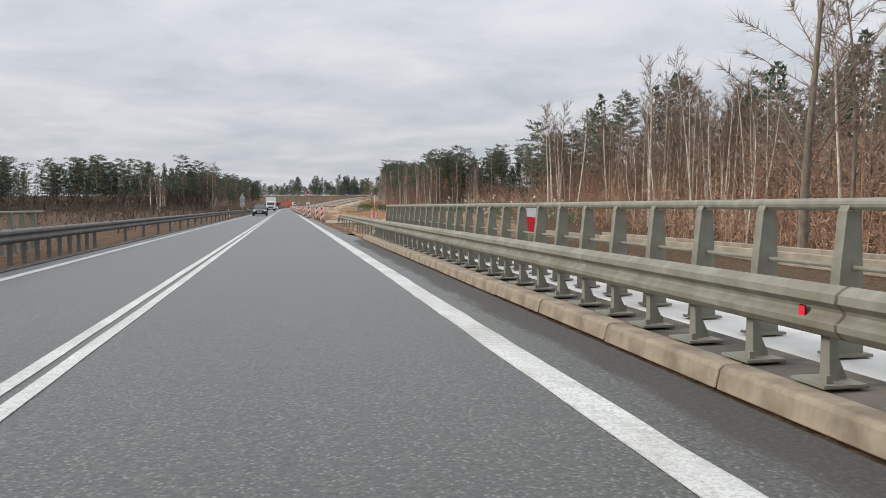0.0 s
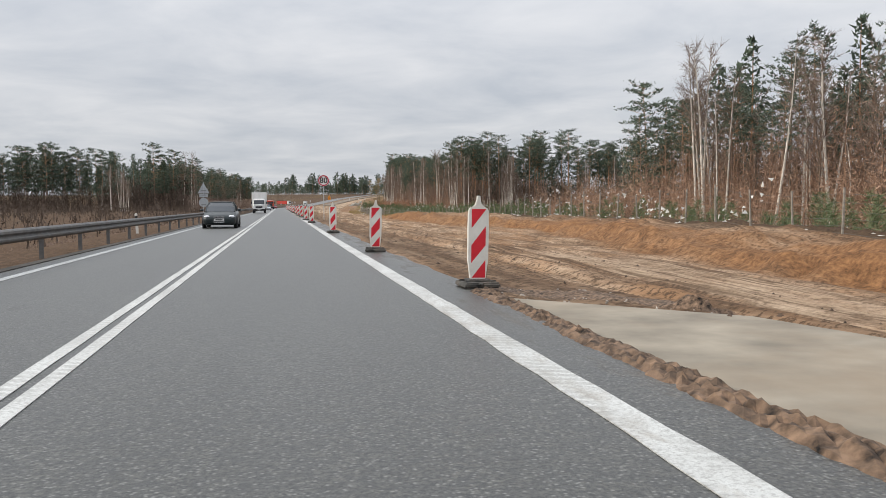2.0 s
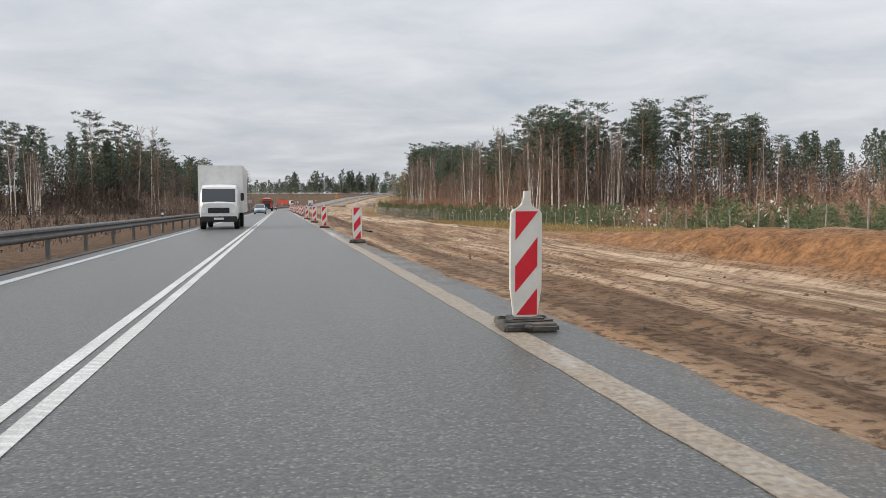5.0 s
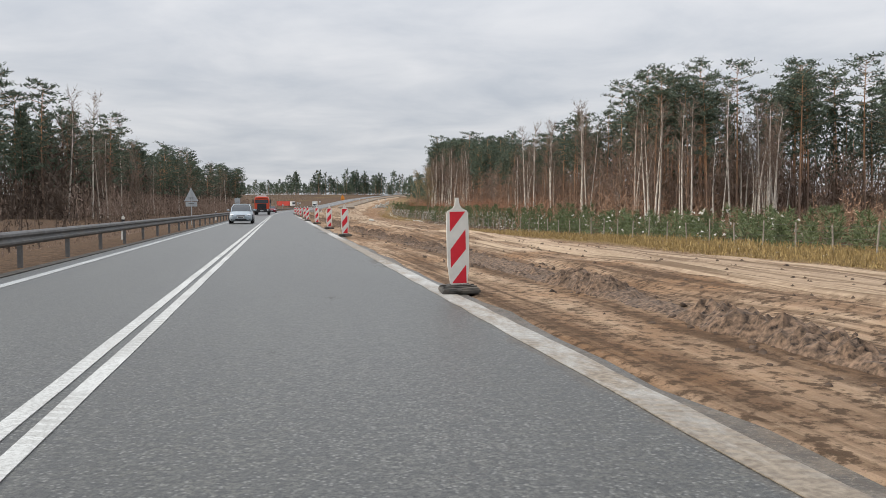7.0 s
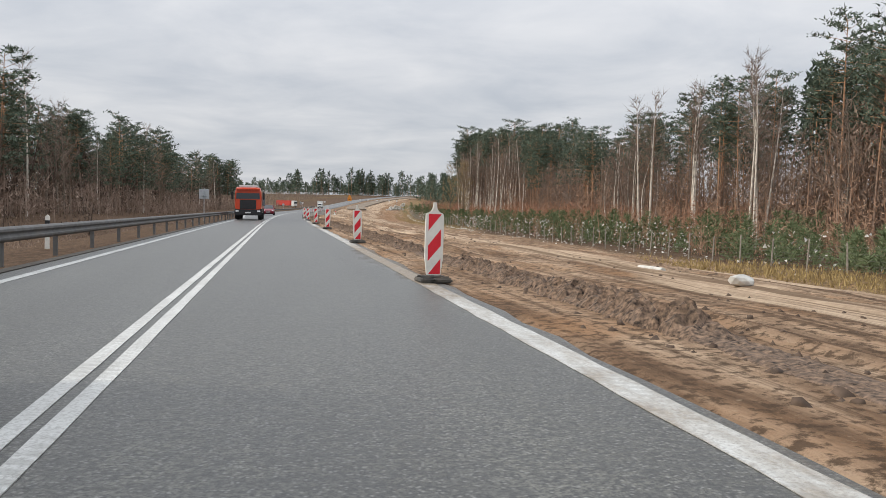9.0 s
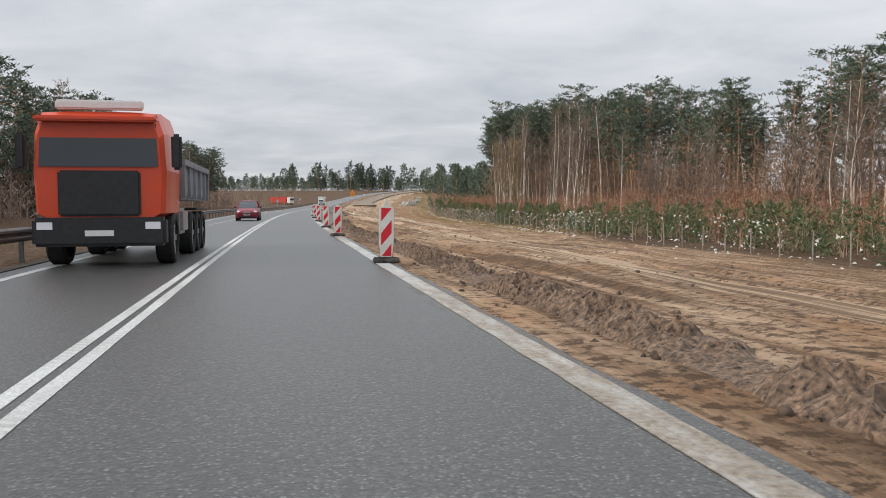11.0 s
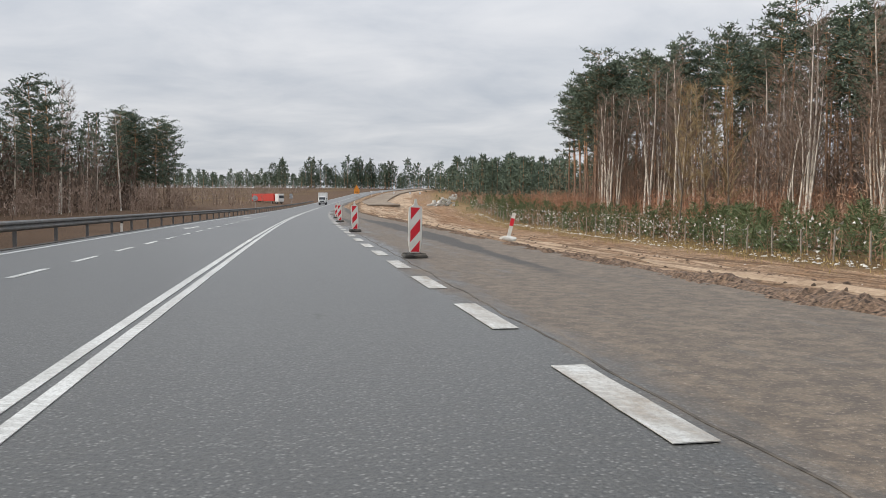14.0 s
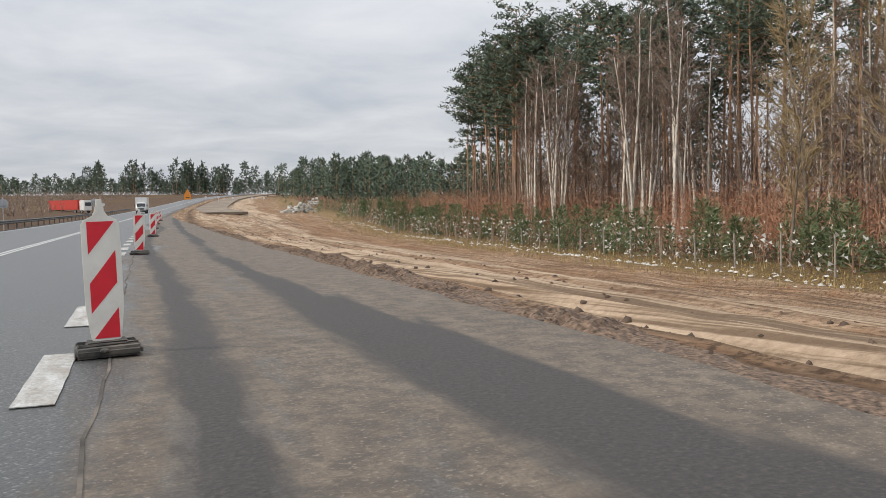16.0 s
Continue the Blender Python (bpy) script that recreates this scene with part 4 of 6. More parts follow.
def strip(n, y0, y1, front, depth, spread=1.0):
    """Spots behind a front line given as x of y, most of them near it."""
    y = np.sort(RNG.uniform(y0, y1, n))
    x = np.array([front(v) for v in y]) + np.sign(depth) * (RNG.rand(n) ** spread) * abs(depth)
    return list(zip(x, y))


def clumps(n, y0, y1, front, depth, spread=1.0):
    """Spots in groups of two to five, as birches stand."""
    made = []
    while len(made) < n:
        (x, y), = strip(1, y0, y1, front, depth, spread)
        made += [(x + RNG.uniform(-1.3, 1.3), y + RNG.uniform(-1.3, 1.3)) for _ in range(RNG.randint(1, 6))]
    return made[:n]


def front_a(y):
    return float(np.interp(y, [0, 60, 120, 195], [50, 52, 57, 61]))


def front_b(y):
    return 58.0 + off(y) + 2.5 * math.sin(y / 27.0) + float(np.interp(y, [340, 352, 590, 645], [3, 0, 0, 5]))


def front_left(y):
    return -29.0 + off(y) * 0.45 + 2.0 * math.sin(y / 23.0)


PINES = tree_thing("pine_tree", [(*pine(26, 0.64, 3.2, 1.15), PINE_BARK, PINE_LEAF), (*pine(28, 0.68, 3.0, 1.1), PINE_BARK, PINE_LEAF), (*pine(24, 0.58, 3.4, 1.2), PINE_BARK, PINE_LEAF),
                                 (*pine(27, 0.62, 3.7, 1.2), PINE_BARK, PINE_LEAF), (*pine(23, 0.55, 3.3, 1.2), PINE_BARK, PINE_LEAF), (*pine(29, 0.72, 3.3, 0.9), PINE_BARK, PINE_LEAF)], "crown",
                   "tall Scots pine with bare reddish trunk at the forest edge", "pines at the forest edge")
LEFT_PINES = tree_thing("pine_tree", [(*pine(20, 0.34, 3.5, 1.4), PINE_BARK, PINE_LEAF), (*pine(21, 0.30, 3.7, 1.5), PINE_BARK, PINE_LEAF), (*pine(18, 0.36, 3.3, 1.3), PINE_BARK, PINE_LEAF)], "crown",
                        "dark green pine in the dense wood beyond the guardrail", "pines beyond the guardrail")
BIRCHES = tree_thing("birch_tree", [(*bare_tree(22, 0.45, 2.0, r0=0.0088), BIRCH_BARK, TWIG_GREY), (*bare_tree(19, 0.40, 1.9, r0=0.0088), BIRCH_BARK, TWIG_GREY), (*bare_tree(24, 0.50, 2.2, 34, r0=0.0088), BIRCH_BARK, TWIG_GREY), (*bare_tree(16, 0.36, 1.6, 24, r0=0.0085, lean=1.4), BIRCH_BARK, TWIG_GREY)], "crown",
                     "leafless white-trunked birch at the forest edge", "birches at the forest edge")
OAKS = tree_thing("bare_tree", [(*bare_tree(20, 0.25, 3.2, 36, 13, 0.009, 0.8), OAK_BARK, TWIG_GREY), (*bare_tree(17, 0.22, 2.8, 34, 13, 0.008, 1.0), OAK_BARK, TWIG_GREY)], "crown",
                  "leafless grey broadleaf tree in the wood", "bare broadleaf trees")

# right: near wood beside the bridge
plant(BIRCHES, clumps(60, 36, 190, lambda y: front_a(y) - 6, 14, 1.3), 6, (0.7, 1.0))
plant(OAKS, strip(50, 34, 190, front_a, 22), 2.5, (0.8, 1.05))
big = tree_thing("bare_oak", [(*bare_tree(21, 0.22, 5.4, 30, 34, 0.0155, 0.7), OAK_BARK, TWIG_GREY)], "crown", "large leafless oak with thick trunk beside the bridge", "")
plant(big, [(31.5, 45.5)], 1.5, (0.98, 1.0))
plant(OAKS, [(49.0, 64.0), (50.5, 58.0), (54.0, 52.0)], 2, (1.15, 1.3))
plant(PINES, [(70, 180), (73, 170), (70, 160), (76, 150), (72, 141), (80, 128), (78, 116), (75, 182), (83, 165), (86, 140), (88, 120), (84, 100), (90, 88)], 1.5, (0.78, 0.95))
plant(LEFT_PINES, [(62, 199), (65, 204), (68, 199), (66, 209), (71, 205), (74, 200), (78, 207)], 1.5, (0.66, 0.78))
plant(LEFT_PINES, [(61, 192), (66, 188)], 1.5, (0.98, 1.08))
# right: long wood from the clearing onwards, its south face first
plant(PINES, strip(38, 343, 362, lambda y: 62, 62), 1.5, (0.94, 1.14))
plant(BIRCHES, clumps(38, 336, 346, lambda y: 56, 66), 3, (0.8, 1.05))
plant(PINES, strip(84, 360, 500, lambda y: front_b(y) + 4, 20, 0.9), 1.5, (0.8, 1.02))
plant(PINES, strip(62, 500, 606, lambda y: front_b(y) + 3, 18, 0.9), 1.5, (0.92, 1.12))
plant(PINES, strip(30, 600, 634, lambda y: front_b(y), 9, 0.9), 1.5, (1.0, 1.14))
plant(BIRCHES, clumps(92, 346, 612, lambda y: front_b(y) - 5, 9, 1.2), 4, (0.78, 1.08))
plant(OAKS, strip(60, 345, 480, front_b, 14), 3, (0.6, 0.95))
plant(OAKS, strip(56, 470, 592, front_b, 16), 4, (0.75, 1.1))
OCHRE = tree_thing("bare_tree", [(*bare_tree(19, 0.16, 3.0, 38, 18, 0.0075, 0.9), OAK_BARK, TWIG_OCHRE)], "crown", "leafless tree with ochre-brown fine twigs", "bare broadleaf trees")
plant(OCHRE, [(50, 523), (53.5, 518), (56, 527)], 3, (0.85, 1.05))
# left wood
plant(LEFT_PINES, strip(46, 350, 640, lambda y: front_left(y) - 1, -7, 0.9), 1.5, (0.72, 0.94))
plant(LEFT_PINES, strip(12, 622, 645, front_left, -10), 1.5, (0.86, 1.05))
plant(BIRCHES, strip(26, 348, 612, front_left, -8), 3, (0.6, 0.85))
plant(BIRCHES, [(-48 + RNG.uniform(-4, 4), 322 + RNG.uniform(-6, 6)) for _ in range(14)], 3, (0.45, 0.6))
plant(OAKS, strip(36, 346, 610, front_left, -10), 3, (0.5, 0.85))


def wood_mass(name, spots, makers, label, size=(0.8, 1.1)):
    """Trees too many to count, joined: one mesh of trunks and one of crowns."""
    trunks, crowns = Soup(), Soup()
    base = [(w.arrays(), l.arrays()) for w, l in makers]
    for x, y in spots:
        (wv, wf), (lv, lf) = base[RNG.randint(len(base))]
        a, sc = RNG.rand() * 6.283, RNG.uniform(*size) * (tall(y) if 40 < x and y < 650 else 1.0)
        r = np.array([[math.cos(a), -math.sin(a), 0], [math.sin(a), math.cos(a), 0], [0, 0, 1]]) * sc
        o = np.array([x, y, ground_z(x, y)])
        trunks.add(wv @ r.T + o, wf)
        crowns.add(lv @ r.T + o, lf)
    root = thing(name, label, "woodland", kind="stuff")
    tagged(part("trunks", trunks.mesh("trunks", PINE_BARK), None, root), kind="stuff")
    tagged(part("crowns", crowns.mesh("crowns", PINE_LEAF), None, root), kind="stuff")
    return root


def far_pine(h, low, spread, n=190, blade=(0.9, 1.9, 0.3, 0.6)):
    """A pine seen from far off: fewer, larger sprays."""
    wood, leaf = Soup(), Soup()
    line, t = trunk_line(h, 0.3, 4)
    wood.stick(line, 0.007 * h * (1 - 0.8 * t) + 0.02, 4)
    u = low + (1 - low) * RNG.rand(n) ** 0.85
    w = (u - low) / (1 - low)
    r = spread * (1.05 - w) ** 0.55 * np.sqrt(RNG.rand(n)) * (0.75 + 0.4 * np.sin(u * h * 1.9) ** 2)
    az = RNG.rand(n) * 6.283
    c = np.column_stack([r * np.cos(az), r * np.sin(az), u * h])
    leaf.twigs(c, unit(n) + (0, 0, 0.35), RNG.uniform(blade[0], blade[1], n), RNG.uniform(blade[2], blade[3], n))
    return wood, leaf


low_crowns = [pine(20, 0.34, 3.5, 1.3), pine(21, 0.30, 3.7, 1.4), pine(18, 0.36, 3.3, 1.3)]
high_crowns = [pine(26, 0.62, 3.3, 1.1), pine(24, 0.56, 3.5, 1.1)]
wood_mass("pine_wood", strip(46, 345, 358, lambda y: -34, -110, 0.95), low_crowns, "dark green pines of the wood beyond the guardrail", (0.86, 1.04))
wood_mass("pine_wood", strip(26, 350, 640, lambda y: front_left(y) - 8, -8, 0.9), low_crowns, "dark green pines in the second rank beyond the guardrail", (0.72, 0.92))
wood_mass("pine_wood", strip(26, 350, 372, lambda y: 118, 74), high_crowns, "tall dark pines at the far end of the clearing", (0.80, 0.98))
wood_mass("pine_wood", strip(16, 140, 192, lambda y: 57, 16), high_crowns, "young pines among leafless trees", (0.5, 0.72))
DEEP = (0.5, 1.1, 0.16, 0.32)
plain_pines = [far_pine(25, 0.45, 3.0, 280, DEEP), far_pine(23, 0.36, 3.2, 290, DEEP), far_pine(20, 0.26, 3.2, 290, DEEP)]
spots = strip(75, 352, 630, lambda y: front_b(y) + 14, 34) + strip(90, 350, 400, lambda y: 70, 135) + strip(95, 40, 192, lambda y: 70, 48)
wood_mass("deep_wood", spots, plain_pines, "dark depth of pine wood behind the forest edge")
spots = strip(150, 352, 640, lambda y: front_left(y) - 8, -36) + strip(120, 347, 380, lambda y: -36, -175)
wood_mass("deep_wood", spots, plain_pines, "dark depth of pine wood beyond the guardrail", (0.62, 0.82))
# far woods ahead and where the road bends out of sight
spots = strip(170, 745, 1010, lambda y: float(np.interp(y, [745, 841, 1010], [128, 104, 120])), 70)
wood_mass("far_wood", spots, [far_pine(21, 0.05, 6.4, 230), far_pine(18, 0.03, 7.0, 230)], "dark pine wood where the road bends out of sight", (0.75, 1.15))
spots = [(x + RNG.uniform(-4, 4), 1205 + 0.12 * abs(x - 60) + RNG.uniform(-25, 45)) for x in np.linspace(-230, 420, 210)]
wood_mass("far_wood", spots, [far_pine(18, 0.05, 6.4, 230), far_pine(15, 0.03, 7.0, 230), far_pine(20, 0.10, 6.0, 230)], "distant dark pine woods on the rising ground", (0.62, 1.0))
spots = [(RNG.normal(c, w), RNG.uniform(1195, 1215)) for c, w, n in ((88, 13, 26), (48, 7, 10), (14, 8, 8), (118, 6, 7), (150, 9, 6)) for _ in range(n)]
wood_mass("far_wood", spots, [far_pine(22, 0.16, 5.6), far_pine(20, 0.12, 6.2), far_pine(24, 0.24, 5.2)], "group of taller distant trees over the horizon wood", (0.9, 1.3))
spots = [(RNG.uniform(-260, 460), RNG.uniform(1190, 1290)) for _ in range(340)]
wood_mass("far_wood", spots, [far_pine(15, 0.02, 5.5, 130), far_pine(13, 0.02, 5.0, 130)], "distant low dark wood along the horizon", (0.7, 1.05))


def thicket(name, spots, height, blades, material, label, width=0.016, upright=0.45, length=0.26, stem=True):
    """Bare shrubs and saplings that nobody could count."""
    soup = Soup()
    xs = np.array(spots, float)
    hs = RNG.uniform(*height, len(xs))
    zs = np.array([ground_z(x, y) for x, y in spots])
    base = np.column_stack([xs, zs])
    if stem:
        soup.twigs(base - (0, 0, 0.1), np.column_stack([RNG.randn(len(xs), 2) * 0.10, np.ones(len(xs))]), hs, np.full(len(xs), width * 1.2))
    b = np.repeat(base, blades, 0)
    h = np.repeat(hs, blades)
    u = RNG.uniform(0.08, 0.85, len(b))
    start = b + np.column_stack([RNG.randn(len(b), 2) * (0.30 + 0.045 * h[:, None]) * (0.3 + u[:, None]), u * h])
    way = unit(len(b)) * (1 - upright) + (0, 0, upright)
    soup.twigs(start, way * (1.0, 1.0, 1.0), h * length * RNG.uniform(0.5, 1.2, len(b)) * (1.1 - 0.6 * u), width * RNG.uniform(0.6, 1.4, len(b)))
    return tagged(new(name, soup.mesh(name, material)), label, "undergrowth", kind="stuff")


def fence_s(y):
    return float(np.interp(y, [60, 100, 134, 220, 320, 345, 490, 700], [24, 26, 27.2, 34, 36.3, 35.6, 37.7, 39]))


def area(n, y0, y1, front, depth):
    y = RNG.uniform(y0, y1, n)
    return [(front(v) + RNG.rand() * depth, v) for v in y]


thicket("bare_thicket", area(1500, 26, 198, lambda y: 38 + 4 * math.sin(y / 13), 44), (2.0, 7.5), 62, TWIG, "dense reddish-brown leafless thicket before the wood", 0.032, 0.12, 0.15)
thicket("bare_thicket", area(1100, 30, 196, lambda y: front_a(y) - 4, 26), (7.0, 17.0), 62, TWIG, "tall leafless brown saplings in the near wood", 0.042, 0.15, 0.085)
thicket("bare_thicket", area(640, 30, 196, lambda y: front_a(y) + 5, 44), (8.0, 17.0), 84, TWIG_DEEP, "grey-brown leafless depth of the near wood", 0.09, 0.45, 0.16)
thicket("bare_thicket", area(1500, 190, 352, lambda y: 46 + 3 * math.sin(y / 15), 90), (1.5, 4.5), 30, TWIG, "reddish-brown leafless scrub in a clearing", 0.05, 0.3)
thicket("bare_thicket", area(420, 205, 345, lambda y: 70 + 3 * math.sin(y / 15), 110), (4.0, 9.0), 36, TWIG, "taller reddish-brown leafless scrub in a clearing", 0.08, 0.35, 0.16)
thicket("bare_thicket", area(1600, 338, 650, lambda y: 52 + off(y) + 2 * math.sin(y / 17), 24), (2.0, 8.0), 40, TWIG, "reddish-brown leafless undergrowth below tall pines", 0.045, 0.15, 0.16)
thicket("bare_thicket", area(800, 343, 632, lambda y: front_b(y) - 3, 18), (7.0, 17.0), 50, TWIG, "tall leafless brown saplings between the pines", 0.05, 0.2, 0.09)
thicket("bare_thicket", area(460, 346, 632, lambda y: front_b(y) + 7, 34), (11.0, 21.0), 90, TWIG_DEEP, "grey-brown leafless depth of the pine wood", 0.09, 0.45, 0.16)
thicket("bare_thicket", area(460, 347, 374, lambda y: 62, 130), (9.0, 18.0), 80, TWIG_DEEP, "grey-brown leafless depth of the pine wood", 0.13, 0.45, 0.16)
thicket("rusty_undergrowth", [p for p in area(2000, 345, 645, lambda y: 47 + off(y), 16) if value_noise(np.array(p[1] / 14.0), np.array(p[0] / 9.0), 83) > 0.42], (2.5, 7.5), 64, RUST, "young trees with rust-brown twigs", 0.032, 0.35, 0.15)
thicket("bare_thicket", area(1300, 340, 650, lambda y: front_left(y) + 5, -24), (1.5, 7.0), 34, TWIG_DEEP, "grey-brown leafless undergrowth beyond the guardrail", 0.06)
thicket("bare_thicket", area(460, 345, 640, lambda y: front_left(y) - 2, -26), (8.0, 15.0), 56, TWIG_SHADED, "tall leafless grey-brown saplings between the pines, shade put into their colour", 0.18, 0.45, 0.13)
thicket("bare_thicket", area(800, 338, 356, lambda y: -30, -160), (3.0, 9.0), 40, TWIG_SHADED, "grey-brown leafless undergrowth before the wood, shade put into its colour", 0.10)
thicket("bare_thicket", area(1900, 20, 350, lambda y: -12 - 3 * math.sin(y / 40), -70), (0.8, 3.0), 24, TWIG_SHADED, "grey-brown leafless scrub beyond the guardrail, shade put into its colour", 0.05)
thicket("bare_thicket", area(1300, 645, 1000, lambda y: 46 + off(y), 90), (1.0, 4.5), 16, TWIG, "low brown scrub on the cleared ground", 0.10, 0.45, 0.3)
thicket("bare_thicket", area(1300, 655, 1150, lambda y: -16 + 0.6 * off(y), -120), (1.0, 5.0), 16, TWIG_GREY, "low grey-brown scrub beyond the side road", 0.10, 0.45, 0.3)


def low_green(name, spots, height, blades, label, fine=1.0):
    """Young conifers, each a cone of short needles."""
    soup = Soup()
    for x, y in spots:
        h = RNG.uniform(*height)
        n = int(blades * h / height[1]) + 12
        u = RNG.rand(n) ** 0.8
        az = RNG.rand(n) * 6.283
        r = (1.05 - u) * h * 0.36 * RNG.uniform(0.4, 1.0, n)
        start = np.column_stack([x + r * np.cos(az), y + r * np.sin(az), ground_z(x, y) + u * h])
        way = np.column_stack([np.cos(az) * 0.8, np.sin(az) * 0.8, RNG.uniform(0.0, 0.9, n)]) + RNG.randn(n, 3) * 0.3
        soup.twigs(start, way, RNG.uniform(0.26, 0.60, n) * fine**0.5, RNG.uniform(0.026, 0.055, n) * fine)
    return tagged(new(name, soup.mesh(name, SPRUCE_LEAF)), label, "undergrowth", kind="stuff")


low_green("young_conifers", area(820, 345, 665, lambda y: float(np.interp(y, [225, 300, 360, 500], [38, 38, 38.5, 40])) + off(y) + 1.5 * math.sin(y / 9), 13), (0.6, 4.6), 260, "green young conifers along the wire fence", 1.2)
thicket("bare_thicket", area(900, 345, 650, lambda y: 38.6 + off(y), 14), (1.0, 5.0), 26, TWIG, "brown saplings among green young conifers", 0.035)
low_green("young_conifers", [p for p in area(520, 200, 352, lambda y: fence_s(y) + 1.5, 13) if value_noise(np.array(p[1] / 12.0), np.array(p[0] / 9.0), 77) > 0.52], (1.0, 3.4), 200, "patches of green young conifers in brown scrub")
low_green("young_conifers", area(150, 84, 225, lambda y: float(np.interp(y, [84, 150, 225], [28, 31, 37])), 8), (0.8, 2.4), 320, "scattered green young conifers behind the fence", 0.5)
low_green("young_conifers", area(130, 640, 820, lambda y: 36 + off(y), 50), (1.0, 3.0), 120, "low green scrub on the rising ground")
thicket("dry_grass", area(4200, 200, 335, lambda y: 27 + 2 * math.sin(y / 11), 10), (0.25, 0.8), 6, REED, "yellow dry grass strip beside the site", 0.035, 0.75, 0.8, False)
thicket("dry_grass", area(900, -15, 420, lambda y: -8.5 + off(y), -4), (0.12, 0.3), 6, TWIG_DEEP, "short withered grass on the verge behind the guardrail", 0.022, 0.75, 0.8, False)
thicket("dry_grass", area(1300, 440, 640, lambda y: 31 + off(y), 8), (0.25, 0.7), 6, REED, "dry grass strip along the wire fence", 0.03, 0.75, 0.8, False)


# ---- stones, clods and pale litter ----
def scatter(name, spots, size, material, label, flat=0.6):
    soup = Soup()
    ico = np.array([(0, 0, 1), (0.9, 0, 0), (-0.3, 0.85, 0), (-0.6, -0.7, 0), (0.35, 0.35, 0.65), (-0.45, -0.2, 0.75), (0.3, -0.75, 0.2)])
    faces = np.array([(0, 5, 6), (0, 6, 4), (0, 4, 5), (1, 4, 6), (1, 2, 4), (2, 5, 4), (2, 3, 5), (3, 6, 5), (3, 1, 6)])
    for x, y in spots:
        k = RNG.uniform(*size)
        a = RNG.rand() * 6.283
        v = ico * RNG.uniform(0.6, 1.3, (7, 1)) * (k * RNG.uniform(0.6, 1.7), k, k * flat)
        v = np.column_stack([v[:, 0] * math.cos(a) - v[:, 1] * math.sin(a), v[:, 0] * math.sin(a) + v[:, 1] * math.cos(a), v[:, 2]])
        soup.add(v + (x, y, ground_z(x, y) - 0.12 * k), faces)
    return tagged(new(name, soup.mesh(name, material)), label, "debris", kind="stuff")


def flecks(name, spots, height, size, material, label):
    """Small pale scraps caught among low growth."""
    soup = Soup()
    base = np.array([(x, y, ground_z(x, y) + RNG.uniform(*height)) for x, y in spots])
    soup.twigs(base, unit(len(base)), RNG.uniform(*size, len(base)), RNG.uniform(*size, len(base)) * 0.5)
    return tagged(new(name, soup.mesh(name, material)), label, "debris", kind="stuff")


LITTER = plain("pale_litter", (0.62, 0.60, 0.55), 0.8, grain=0.2, scale=3.0)
flecks("pale_scraps", [p for p in area(3400, 84, 660, lambda y: fence_s(y) + off(y) + 0.4, 6) if value_noise(np.array(p[1] / 7.0), np.array(p[0] / 5.0), 79) > 0.55], (0.1, 3.0), (0.14, 0.40), LITTER, "pale scraps and blown litter caught among young conifers")
flecks("pale_scraps", [p for p in area(3000, 345, 655, lambda y: 37.6 + off(y), 3.5) if value_noise(np.array(p[1] / 6.0), np.array(p[0] / 4.0), 81) > 0.5], (0.2, 3.0), (0.12, 0.34), LITTER, "pale scraps caught in the outer young conifers")
CLOD = plain("soil_clod", (0.125, 0.085, 0.06), 0.95, grain=0.35, scale=5.0)
scatter("litter", [(fence_s(y) + RNG.uniform(-3, 4) + off(y), y) for y in RNG.uniform(90, 640, 900)], (0.05, 0.22), LITTER, "pale scraps and stones along the fence")
scatter("litter", [(fence_s(y) - 1.2 + RNG.randn() * 0.5 + off(y), y) for y in RNG.uniform(440, 640, 700)], (0.06, 0.26), LITTER, "line of white scraps at the foot of the fence")
scatter("litter", [(RNG.uniform(9, 34) + off(y), y) for y in RNG.uniform(380, 640, 150)], (0.03, 0.14), LITTER, "pale scraps and stones on the bare soil")


def soil_ridge(name, path, width, height, material, label, seed, jag=0.5, least=0.15):
    """A crumbly ridge of spilt soil along a line of (s, y) points."""
    ys = np.arange(path[0][1], path[-1][1], 0.08)
    cs = np.interp(ys, [p[1] for p in path], [p[0] for p in path])
    us = np.linspace(-1, 1, 13)
    U, Y = np.meshgrid(us, ys)
    side = 1 + 0.5 * (fractal(Y / 0.9, U * 0.7, seed + 1) - 0.47) * 2
    S = cs[:, None] + U * width * side
    lump = 0.55 * fractal(S * 4.0, Y * 3.0, seed) + 0.45 * np.random.RandomState(seed).rand(*S.shape)
    run = step(0.36, 0.60, fractal(Y / 1.9, Y * 0, seed + 2)) * (1 - least) + least
    Z = np.maximum(0, 1 - U**2) * height * run * ((1 - jag) + 2 * jag * (2 * lump - 0.5)) - 0.14 * np.abs(U) ** 6
    base = np.where(S < 2.75, np.maximum(ground_height(S, Y), -0.02), ground_height(S, Y)) + rise_v(ys)[:, None]
    verts = np.stack([S + off_v(ys)[:, None], Y, base + Z], -1).reshape(-1, 3)
    nx, ny = len(us), len(ys)
    i = (np.arange(ny - 1)[:, None] * nx + np.arange(nx - 1)[None]).ravel()
    me = mesh_of(name, verts, np.stack([i, i + 1, i + nx + 1, i + nx], -1).tolist(), material)
    return tagged(new(name, me), label, "soil ridge", kind="stuff")


